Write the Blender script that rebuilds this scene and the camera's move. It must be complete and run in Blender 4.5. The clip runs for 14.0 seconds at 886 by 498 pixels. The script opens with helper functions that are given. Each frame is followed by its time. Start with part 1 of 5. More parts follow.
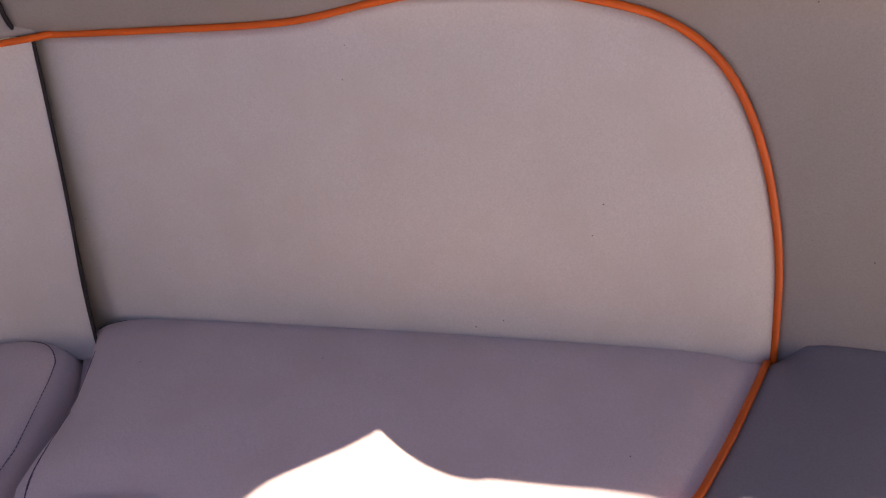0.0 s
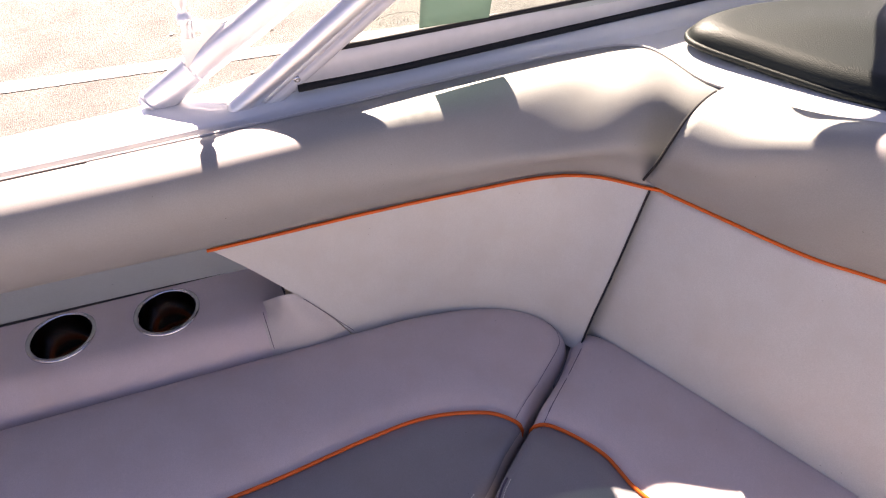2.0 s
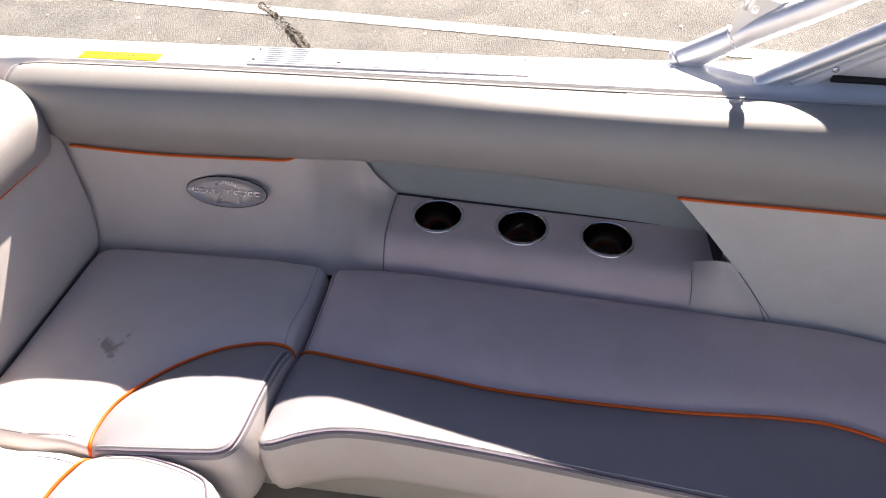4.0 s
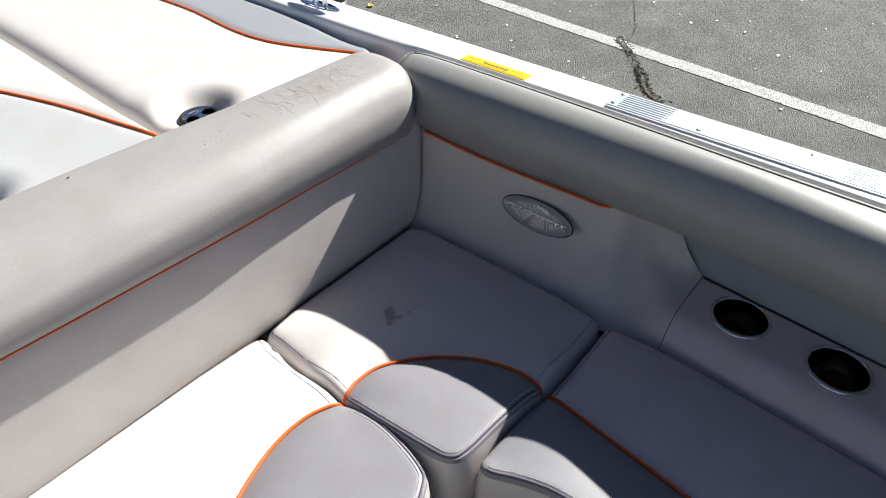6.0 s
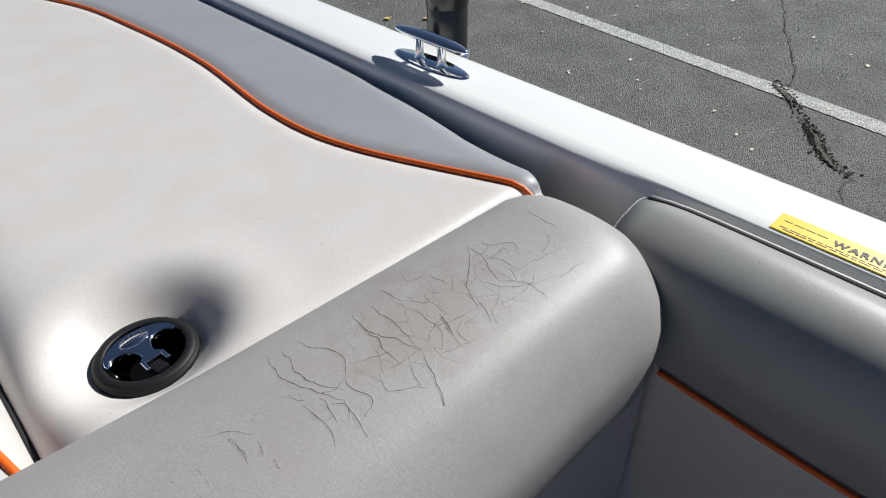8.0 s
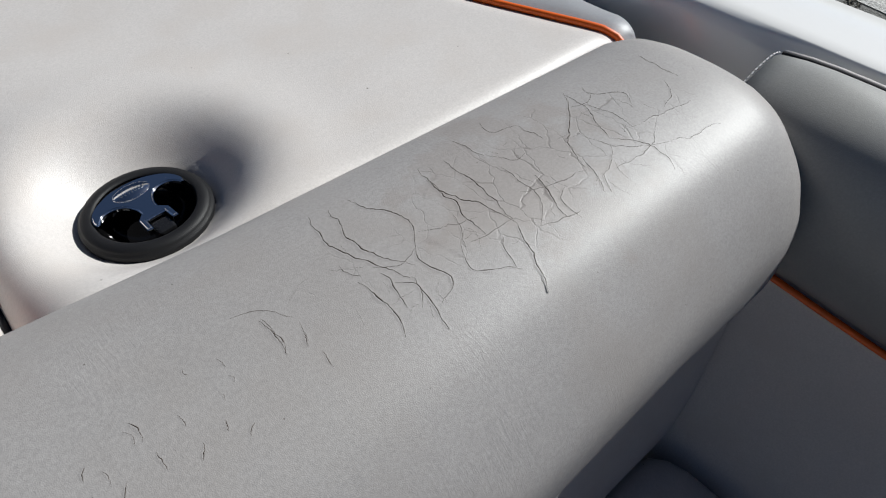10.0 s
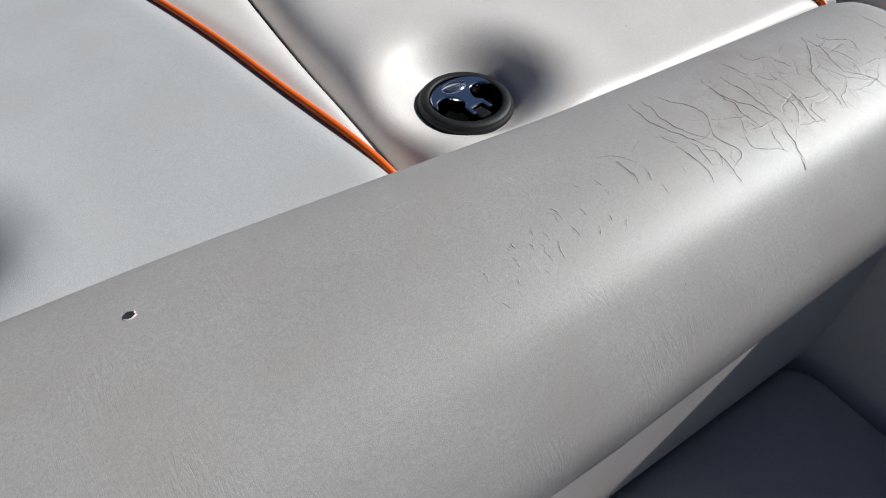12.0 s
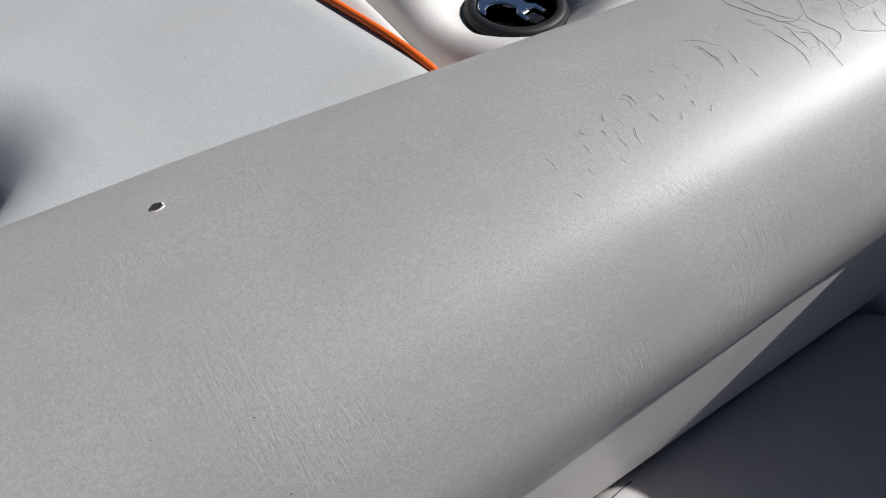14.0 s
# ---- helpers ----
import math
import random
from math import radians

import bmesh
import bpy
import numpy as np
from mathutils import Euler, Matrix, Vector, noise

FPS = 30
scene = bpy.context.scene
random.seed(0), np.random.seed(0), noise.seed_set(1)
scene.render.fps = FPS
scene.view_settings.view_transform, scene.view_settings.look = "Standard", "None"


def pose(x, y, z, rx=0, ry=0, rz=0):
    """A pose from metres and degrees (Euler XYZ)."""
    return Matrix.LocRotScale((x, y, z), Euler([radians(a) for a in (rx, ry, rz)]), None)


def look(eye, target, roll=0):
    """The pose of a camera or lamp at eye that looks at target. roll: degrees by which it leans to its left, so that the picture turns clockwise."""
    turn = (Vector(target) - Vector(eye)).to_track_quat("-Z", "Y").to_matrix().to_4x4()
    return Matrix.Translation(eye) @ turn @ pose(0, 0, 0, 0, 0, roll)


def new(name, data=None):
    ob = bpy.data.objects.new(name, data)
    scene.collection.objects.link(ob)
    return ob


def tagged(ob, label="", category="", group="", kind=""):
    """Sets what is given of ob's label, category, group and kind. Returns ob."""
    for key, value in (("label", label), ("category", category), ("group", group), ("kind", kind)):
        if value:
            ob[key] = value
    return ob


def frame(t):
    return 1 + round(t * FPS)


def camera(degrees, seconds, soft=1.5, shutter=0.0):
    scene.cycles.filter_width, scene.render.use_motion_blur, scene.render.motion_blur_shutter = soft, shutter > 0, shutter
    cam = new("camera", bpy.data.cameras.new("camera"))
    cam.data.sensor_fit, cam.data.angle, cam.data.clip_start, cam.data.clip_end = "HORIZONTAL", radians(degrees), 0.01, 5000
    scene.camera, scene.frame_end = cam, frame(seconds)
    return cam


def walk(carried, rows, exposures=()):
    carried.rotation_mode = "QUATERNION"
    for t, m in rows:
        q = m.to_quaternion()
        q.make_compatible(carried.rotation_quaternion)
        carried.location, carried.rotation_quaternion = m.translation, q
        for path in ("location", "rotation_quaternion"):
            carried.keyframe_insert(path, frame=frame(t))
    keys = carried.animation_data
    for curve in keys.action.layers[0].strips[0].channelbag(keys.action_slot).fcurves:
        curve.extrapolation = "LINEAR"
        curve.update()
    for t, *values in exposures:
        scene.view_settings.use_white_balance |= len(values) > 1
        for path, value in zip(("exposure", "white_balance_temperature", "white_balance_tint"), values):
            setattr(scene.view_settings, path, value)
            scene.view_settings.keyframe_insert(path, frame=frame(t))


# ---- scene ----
cam = camera(69.4, 14.0, soft=1.15)
PATH = [
    (0, pose(0.9551, 1.5645, 0.4707, 47.695, 5.774, 31.959)),
    (0.1, pose(0.9357, 1.5710, 0.5020, 45.808, 6.177, 32.124)),
    (0.3, pose(0.8949, 1.5500, 0.5721, 45.488, 5.851, 33.180)),
    (0.5, pose(0.8618, 1.5128, 0.6509, 45.487, 4.854, 36.565)),
    (1, pose(0.8843, 1.3912, 0.7933, 46.154, 1.233, 48.467)),
    (1.5, pose(0.9483, 1.3135, 0.8549, 47.372, 0.939, 54.712)),
    (2, pose(0.9365, 1.2027, 0.8967, 46.560, 0.532, 66.174)),
    (2.5, pose(0.9781, 1.1060, 0.8913, 45.237, 0.872, 74.105)),
    (3, pose(0.9983, 1.0032, 0.8977, 45.096, 1.289, 81.124)),
    (3.5, pose(1.0316, 0.9242, 0.9035, 46.139, 1.062, 88.579)),
    (4, pose(1.0462, 0.8816, 0.9138, 47.095, 1.494, 98.105)),
    (4.2, pose(1.0418, 0.8722, 0.9157, 47.547, 1.703, 102.919)),
    (6.3, pose(1.0258, 0.7764, 0.9373, 50.767, 0.699, 131.876)),
    (6.5, pose(0.9989, 0.7249, 0.9433, 51.404, 1.020, 133.332)),
    (7, pose(0.8533, 0.4778, 0.9047, 52.196, 1.050, 136.137)),
    (7.2, pose(0.7639, 0.3512, 0.8610, 52.136, 0.891, 136.349)),
    (9.3, pose(0.4404, 0.0596, 0.6079, 45.196, -0.251, 136.293)),
    (9.5, pose(0.4597, 0.0540, 0.6117, 43.650, -0.879, 136.947)),
    (10, pose(0.5146, 0.0495, 0.6108, 42.141, -1.227, 138.628)),
    (10.5, pose(0.5890, 0.0459, 0.6097, 41.078, -1.774, 141.069)),
    (11, pose(0.6618, 0.0535, 0.6221, 40.552, -1.902, 143.384)),
    (11.5, pose(0.7209, 0.0595, 0.6435, 40.129, -1.806, 145.881)),
    (12, pose(0.7340, 0.0701, 0.6598, 40.042, -1.395, 146.541)),
    (12.5, pose(0.7530, 0.0773, 0.5994, 40.195, -1.121, 147.454)),
    (13, pose(0.7681, 0.0863, 0.5831, 39.626, -0.183, 147.840)),
    (13.5, pose(0.7657, 0.0914, 0.5883, 39.540, 0.806, 147.916)),
    (14, pose(0.7501, 0.0707, 0.5994, 38.130, 1.189, 147.903)),
]

EXPOSURES = [(0.0, 2.30, 9200, 44), (0.5, 2.40, 9000, 42), (1.0, 2.64, 8600, 40), (1.5, 2.56, 8450, 39), (2.0, 2.64, 8350, 37), (3.0, 2.68, 8050, 32), (4.2, 1.99, 7450, 20), (6.3, 0.88, 6500, 10), (7.2, 0.53, 6400, 10), (9.3, 0.11, 6300, 10), (12.0, 0.13, 6300, 10), (13.0, 0.25, 6300, 10), (13.5, 0.32, 6300, 10), (14.0, 0.22, 6300, 10)]
walk(cam, PATH, EXPOSURES)

# ---- light ----
SUN = Vector((-1.19, 0.16, 1.0)).normalized()
world = bpy.data.worlds.new("sky")
scene.world = world
world.use_nodes = True
wn = world.node_tree.nodes
sky = wn.new("ShaderNodeTexSky")
sky.sky_type, sky.sun_disc = "NISHITA", False
sky.air_density, sky.dust_density, sky.ozone_density = 0.42, 0.2, 0.3
sky.sun_elevation = math.asin(SUN.z)
sky.sun_rotation = math.atan2(SUN.x, SUN.y)
world.node_tree.links.new(sky.outputs[0], wn["Background"].inputs[0])
wn["Background"].inputs[1].default_value = 0.05
sun_data = bpy.data.lights.new("sun", "SUN")
sun_data.energy, sun_data.angle, sun_data.color = 5.0, radians(0.55), (1.0, 1.0, 0.955)
sun = new("sun", sun_data)
sun.matrix_world = look(SUN * 20, (0, 0, 0))


# ---- materials ----
def material(name, color, rough=0.5, metal=0.0, var=0.06, var_scale=9.0, grain=0.0, grain_scale=1200.0, bump=0.15, spec=0.5, coat=0.0, specks=0.0, pores=0.07, wrinkle=0.0, stones=0.0):
    m = bpy.data.materials.new(name)
    m.use_nodes = True
    n, l = m.node_tree.nodes, m.node_tree.links
    b = n["Principled BSDF"]
    b.inputs["Roughness"].default_value, b.inputs["Metallic"].default_value = rough, metal
    b.inputs["Specular IOR Level"].default_value = spec
    b.inputs["Coat Weight"].default_value = coat
    co = n.new("ShaderNodeTexCoord")
    big = n.new("ShaderNodeTexNoise")
    big.inputs["Scale"].default_value, big.inputs["Detail"].default_value = var_scale, 4
    l.new(co.outputs["Object"], big.inputs["Vector"])
    fine = n.new("ShaderNodeTexNoise")
    fine.inputs["Scale"].default_value, fine.inputs["Detail"].default_value = var_scale * 22, 3
    l.new(co.outputs["Object"], fine.inputs["Vector"])
    add = n.new("ShaderNodeMath")
    add.operation = "MULTIPLY_ADD"
    l.new(fine.outputs[0], add.inputs[0])
    add.inputs[1].default_value = 0.45
    l.new(big.outputs[0], add.inputs[2])
    ramp = n.new("ShaderNodeMapRange")
    ramp.inputs["From Min"].default_value, ramp.inputs["From Max"].default_value = 0.35, 1.1
    ramp.inputs["To Min"].default_value, ramp.inputs["To Max"].default_value = 1 - var, 1 + var
    l.new(add.outputs[0], ramp.inputs[0])
    mix = n.new("ShaderNodeMix")
    mix.data_type, mix.blend_type = "RGBA", "MULTIPLY"
    mix.inputs["Factor"].default_value = 1
    mix.inputs["A"].default_value = (*color, 1)
    l.new(ramp.outputs[0], mix.inputs["B"])
    l.new(mix.outputs["Result"], b.inputs["Base Color"])
    if specks:
        vo = n.new("ShaderNodeTexVoronoi")
        vo.inputs["Scale"].default_value = specks
        l.new(co.outputs["Object"], vo.inputs["Vector"])
        lt = n.new("ShaderNodeMath")
        lt.operation = "LESS_THAN"
        lt.inputs[1].default_value = 0.03
        l.new(vo.outputs["Distance"], lt.inputs[0])
        sep = n.new("ShaderNodeSeparateColor")
        l.new(vo.outputs["Color"], sep.inputs[0])
        gt = n.new("ShaderNodeMath")
        gt.operation = "GREATER_THAN"
        gt.inputs[1].default_value = 0.62
        l.new(sep.outputs[0], gt.inputs[0])
        both = n.new("ShaderNodeMath")
        both.operation = "MULTIPLY"
        l.new(lt.outputs[0], both.inputs[0])
        l.new(gt.outputs[0], both.inputs[1])
        dk = n.new("ShaderNodeMix")
        dk.data_type = "RGBA"
        l.new(both.outputs[0], dk.inputs["Factor"])
        l.new(mix.outputs["Result"], dk.inputs["A"])
        dk.inputs["B"].default_value = (color[0] * 0.25, color[1] * 0.22, color[2] * 0.2, 1)
        pore = n.new("ShaderNodeTexNoise")
        pore.inputs["Scale"].default_value, pore.inputs["Detail"].default_value = 620, 4
        l.new(co.outputs["Object"], pore.inputs["Vector"])
        pr = n.new("ShaderNodeMapRange")
        pr.inputs["From Min"].default_value, pr.inputs["From Max"].default_value = 0.30, 0.70
        pr.inputs["To Min"].default_value, pr.inputs["To Max"].default_value = 1 - pores, 1 + pores
        l.new(pore.outputs[0], pr.inputs[0])
        pm = n.new("ShaderNodeMix")
        pm.data_type, pm.blend_type = "RGBA", "MULTIPLY"
        pm.inputs["Factor"].default_value = 1
        l.new(dk.outputs["Result"], pm.inputs["A"])
        l.new(pr.outputs[0], pm.inputs["B"])
        # broad handling dirt, a little warmer
        dirt = n.new("ShaderNodeTexNoise")
        dirt.inputs["Scale"].default_value, dirt.inputs["Detail"].default_value = 17, 6
        l.new(co.outputs["Object"], dirt.inputs["Vector"])
        dr = n.new("ShaderNodeMapRange")
        dr.inputs["From Min"].default_value, dr.inputs["From Max"].default_value = 0.46, 0.72
        dr.inputs["To Min"].default_value, dr.inputs["To Max"].default_value = 0.0, 0.5
        l.new(dirt.outputs[0], dr.inputs[0])
        dm = n.new("ShaderNodeMix")
        dm.data_type = "RGBA"
        l.new(dr.outputs[0], dm.inputs["Factor"])
        l.new(pm.outputs["Result"], dm.inputs["A"])
        dm.inputs["B"].default_value = (color[0] * 0.93, color[1] * 0.89, color[2] * 0.85, 1)
        l.new(dm.outputs["Result"], b.inputs["Base Color"])
    if stones:
        cell = n.new("ShaderNodeTexVoronoi")
        cell.inputs["Scale"].default_value = stones
        l.new(co.outputs["Object"], cell.inputs["Vector"])
        tone = n.new("ShaderNodeSeparateColor")
        l.new(cell.outputs["Color"], tone.inputs[0])
        curve = n.new("ShaderNodeMapRange")
        curve.inputs["From Min"].default_value, curve.inputs["From Max"].default_value = 0.0, 1.0
        curve.inputs["To Min"].default_value, curve.inputs["To Max"].default_value = 0.55, 1.5
        l.new(tone.outputs[0], curve.inputs[0])
        shade = n.new("ShaderNodeMix")
        shade.data_type, shade.blend_type = "RGBA", "MULTIPLY"
        shade.inputs["Factor"].default_value = 1
        l.new(mix.outputs["Result"], shade.inputs["A"])
        l.new(curve.outputs[0], shade.inputs["B"])
        l.new(shade.outputs["Result"], b.inputs["Base Color"])
    if grain:
        g = n.new("ShaderNodeTexVoronoi")
        g.inputs["Scale"].default_value = grain_scale
        l.new(co.outputs["Object"], g.inputs["Vector"])
        bp = n.new("ShaderNodeBump")
        bp.inputs["Strength"].default_value, bp.inputs["Distance"].default_value = bump, grain
        l.new(g.outputs["Distance"], bp.inputs["Height"])
        l.new(bp.outputs[0], b.inputs["Normal"])
        if wrinkle:
            mp = n.new("ShaderNodeMapping")
            mp.inputs["Scale"].default_value = (420, 90, 70)
            l.new(co.outputs["Object"], mp.inputs[0])
            wn2 = n.new("ShaderNodeTexNoise")
            wn2.inputs["Scale"].default_value, wn2.inputs["Detail"].default_value, wn2.inputs["Distortion"].default_value = 1.0, 3, 1.2
            l.new(mp.outputs[0], wn2.inputs["Vector"])
            area = n.new("ShaderNodeTexNoise")
            area.inputs["Scale"].default_value, area.inputs["Detail"].default_value = 11, 2
            l.new(co.outputs["Object"], area.inputs["Vector"])
            cut = n.new("ShaderNodeMapRange")
            cut.inputs["From Min"].default_value, cut.inputs["From Max"].default_value = 0.55, 0.72
            l.new(area.outputs[0], cut.inputs[0])
            mu = n.new("ShaderNodeMath")
            mu.operation = "MULTIPLY"
            l.new(wn2.outputs[0], mu.inputs[0])
            l.new(cut.outputs[0], mu.inputs[1])
            b2 = n.new("ShaderNodeBump")
            b2.inputs["Strength"].default_value, b2.inputs["Distance"].default_value = 0.5, wrinkle
            l.new(mu.outputs[0], b2.inputs["Height"])
            l.new(bp.outputs[0], b2.inputs["Normal"])
            l.new(b2.outputs[0], b.inputs["Normal"])
    return m


VINYL = dict(rough=0.44, grain=0.0004, grain_scale=1500, bump=0.22, spec=0.45, specks=45)
vinyl_light = material("vinyl_light", (0.561, 0.529, 0.506), var=0.05, **VINYL)
vinyl_grey = material("vinyl_grey", (0.275, 0.272, 0.260), var=0.05, **VINYL)
vinyl_bolster = material("vinyl_bolster", (0.308, 0.2925, 0.284), var=0.09, pores=0.10, wrinkle=0.0006, **dict(VINYL, rough=0.48, bump=0.17, grain_scale=1900, spec=0.5, specks=85))
# vinyl_light again, lifted and less pink to carry the bounced light on panels.
vinyl_panel_bounce = material("vinyl_panel_bounce", (0.57, 0.575, 0.545), var=0.05, **VINYL)
# One seat vinyl twice: with the pink cast of dim shade, and neutral for sun.
vinyl_seat_shade_tint = material("vinyl_seat_shade_tint", (0.620, 0.535, 0.543), var=0.06, **VINYL)
vinyl_seat_sun_tint = material("vinyl_seat_sun_tint", (0.585, 0.552, 0.540), var=0.06, **VINYL)
vinyl_pad_grey = material("vinyl_pad_grey", (0.42, 0.42, 0.42), var=0.05, **VINYL)
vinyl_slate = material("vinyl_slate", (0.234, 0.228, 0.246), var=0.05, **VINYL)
vinyl_edge = material("vinyl_edge", (0.285, 0.292, 0.310), var=0.05, **VINYL)
vinyl_trim = material("vinyl_trim", (0.30, 0.345, 0.36), var=0.04, **VINYL)
vinyl_orange = material("vinyl_orange", (0.74, 0.116, 0.005), rough=0.45, var=0.12, var_scale=30)
thread = material("thread", (0.62, 0.61, 0.60), rough=0.8)
thread_dark = material("thread_dark", (0.10, 0.08, 0.12), rough=0.8)
gelcoat = material("gelcoat", (0.80, 0.79, 0.77), rough=0.22, var=0.02, coat=0.3)
rubber = material("rubber", (0.009, 0.009, 0.010), rough=0.55, spec=0.3, var=0.2, grain=0.0004, grain_scale=1500, bump=0.2)
plastic_black = material("plastic_black", (0.012, 0.012, 0.013), rough=0.2, var=0.1)
dash_vinyl = material("dash_vinyl", (0.011, 0.0155, 0.0145), rough=0.50, var=0.15, grain=0.0009, grain_scale=520, bump=0.4, spec=0.28)
alloy = material("alloy", (0.80, 0.80, 0.80), rough=0.36, metal=0.7, var=0.05, var_scale=40)
alloy_satin = material("alloy_satin", (0.60, 0.595, 0.60), rough=0.42, metal=0.1, var=0.06, var_scale=60)
chrome = material("chrome", (0.86, 0.87, 0.88), rough=0.06, metal=1.0, var=0.01)
steel = material("steel", (0.60, 0.60, 0.61), rough=0.22, metal=1.0, var=0.08, var_scale=30)
steel_dark = material("steel_dark", (0.26, 0.255, 0.255), rough=0.16, metal=1.0, var=0.1, var_scale=30)
asphalt = material("asphalt", (0.135, 0.135, 0.124), rough=0.9, var=0.36, var_scale=3.5, grain=0.007, grain_scale=170, bump=0.9, stones=210)
line_paint = material("line_paint", (0.44, 0.435, 0.415), rough=0.8, var=0.22, var_scale=14, grain=0.008, grain_scale=170, bump=0.7, stones=150)
crack_dirt = material("crack_dirt", (0.105, 0.094, 0.076), rough=1.0, var=0.4, var_scale=40, grain=0.007, grain_scale=170, bump=0.9, stones=120)
floor_mat = material("floor_mat", (0.30, 0.285, 0.26), rough=0.8, var=0.08, var_scale=30)
liner = material("liner", (0.60, 0.58, 0.53), rough=0.45, var=0.05, var_scale=12)
label_yellow = material("label_yellow", (0.82, 0.55, 0.006), rough=0.4, var=0.02)
label_ink = material("label_ink", (0.02, 0.018, 0.012), rough=0.6)
# Near-black that stands in for shade in gaps, folds and holes.
gap_hole_shade = material("gap_hole_shade", (0.015, 0.014, 0.016), rough=0.9)
leaf_dry = material("leaf_dry", (0.66, 0.61, 0.48), rough=0.8, var=0.3, var_scale=80)


def stained(base, name, spot, radius, color, strength=0.55):
    """A copy of a vinyl with a ragged stain round a spot."""
    m = base.copy()
    m.name = name
    n, l = m.node_tree.nodes, m.node_tree.links
    b = n["Principled BSDF"]
    src = b.inputs["Base Color"].links[0].from_socket
    co = n.new("ShaderNodeTexCoord")
    no = n.new("ShaderNodeTexNoise")
    no.inputs["Scale"].default_value, no.inputs["Detail"].default_value = 44, 5
    l.new(co.outputs["Object"], no.inputs["Vector"])
    dist = n.new("ShaderNodeVectorMath")
    dist.operation = "DISTANCE"
    dist.inputs[1].default_value = spot
    l.new(co.outputs["Object"], dist.inputs[0])
    ma = n.new("ShaderNodeMath")
    ma.operation = "MULTIPLY_ADD"
    l.new(no.outputs[0], ma.inputs[0])
    ma.inputs[1].default_value = radius * 2.6
    l.new(dist.outputs["Value"], ma.inputs[2])
    mr = n.new("ShaderNodeMapRange")
    mr.inputs["From Min"].default_value, mr.inputs["From Max"].default_value = radius * 1.85, radius * 2.15
    mr.inputs["To Min"].default_value, mr.inputs["To Max"].default_value = strength, 0.0
    l.new(ma.outputs[0], mr.inputs[0])
    mx = n.new("ShaderNodeMix")
    mx.data_type = "RGBA"
    l.new(mr.outputs[0], mx.inputs["Factor"])
    l.new(src, mx.inputs["A"])
    mx.inputs["B"].default_value = (*color, 1)
    l.new(mx.outputs["Result"], b.inputs["Base Color"])
    return m


def crackled(base, name, lo, hi):
    """A copy of a vinyl with a net of hairline cracks inside a ragged oblong of the plan."""
    m = base.copy()
    m.name = name
    n, l = m.node_tree.nodes, m.node_tree.links
    b = n["Principled BSDF"]
    src, nrm = b.inputs["Base Color"].links[0].from_socket, b.inputs["Normal"].links[0].from_socket
    co = n.new("ShaderNodeTexCoord")
    no = n.new("ShaderNodeTexNoise")
    no.inputs["Scale"].default_value, no.inputs["Detail"].default_value = 130, 5
    l.new(co.outputs["Object"], no.inputs["Vector"])
    shift = n.new("ShaderNodeVectorMath")
    shift.operation = "MULTIPLY_ADD"
    l.new(no.outputs["Color"], shift.inputs[0])
    shift.inputs[1].default_value = (0.008, 0.008, 0.0)
    l.new(co.outputs["Object"], shift.inputs[2])
    flat = n.new("ShaderNodeVectorMath")
    flat.operation = "MULTIPLY"
    l.new(shift.outputs[0], flat.inputs[0])
    flat.inputs[1].default_value = (1.0, 0.55, 0.0)
    vo = n.new("ShaderNodeTexVoronoi")
    vo.feature = "DISTANCE_TO_EDGE"
    vo.inputs["Scale"].default_value = 62
    l.new(flat.outputs[0], vo.inputs["Vector"])
    line = n.new("ShaderNodeMapRange")
    line.inputs["From Min"].default_value, line.inputs["From Max"].default_value = 0.004, 0.020
    line.inputs["To Min"].default_value, line.inputs["To Max"].default_value = 1.0, 0.0
    l.new(vo.outputs["Distance"], line.inputs[0])
    off = n.new("ShaderNodeVectorMath")
    off.operation = "SUBTRACT"
    l.new(co.outputs["Object"], off.inputs[0])
    off.inputs[1].default_value = ((lo[0] + hi[0]) / 2, (lo[1] + hi[1]) / 2, 0)
    rel = n.new("ShaderNodeVectorMath")
    rel.operation = "MULTIPLY"
    l.new(off.outputs[0], rel.inputs[0])
    rel.inputs[1].default_value = (2 / (hi[0] - lo[0]), 2 / (hi[1] - lo[1]), 0)
    far = n.new("ShaderNodeVectorMath")
    far.operation = "LENGTH"
    l.new(rel.outputs[0], far.inputs[0])
    rag = n.new("ShaderNodeTexNoise")
    rag.inputs["Scale"].default_value, rag.inputs["Detail"].default_value = 38, 3
    l.new(co.outputs["Object"], rag.inputs["Vector"])
    su = n.new("ShaderNodeMath")
    su.operation = "MULTIPLY_ADD"
    l.new(rag.outputs[0], su.inputs[0])
    su.inputs[1].default_value = 2.6
    l.new(far.outputs["Value"], su.inputs[2])
    mask = n.new("ShaderNodeMapRange")
    mask.inputs["From Min"].default_value, mask.inputs["From Max"].default_value = 1.55, 2.25
    mask.inputs["To Min"].default_value, mask.inputs["To Max"].default_value = 1.0, 0.0
    l.new(su.outputs[0], mask.inputs[0])
    fac = n.new("ShaderNodeMath")
    fac.operation = "MULTIPLY"
    l.new(line.outputs[0], fac.inputs[0])
    l.new(mask.outputs[0], fac.inputs[1])
    part_fac = n.new("ShaderNodeMath")
    part_fac.operation = "MULTIPLY"
    l.new(fac.outputs[0], part_fac.inputs[0])
    part_fac.inputs[1].default_value = 0.42
    mx = n.new("ShaderNodeMix")
    mx.data_type = "RGBA"
    l.new(part_fac.outputs[0], mx.inputs["Factor"])
    l.new(src, mx.inputs["A"])
    mx.inputs["B"].default_value = (0.10, 0.082, 0.072, 1)
    l.new(mx.outputs["Result"], b.inputs["Base Color"])
    bp = n.new("ShaderNodeBump")
    bp.invert = True
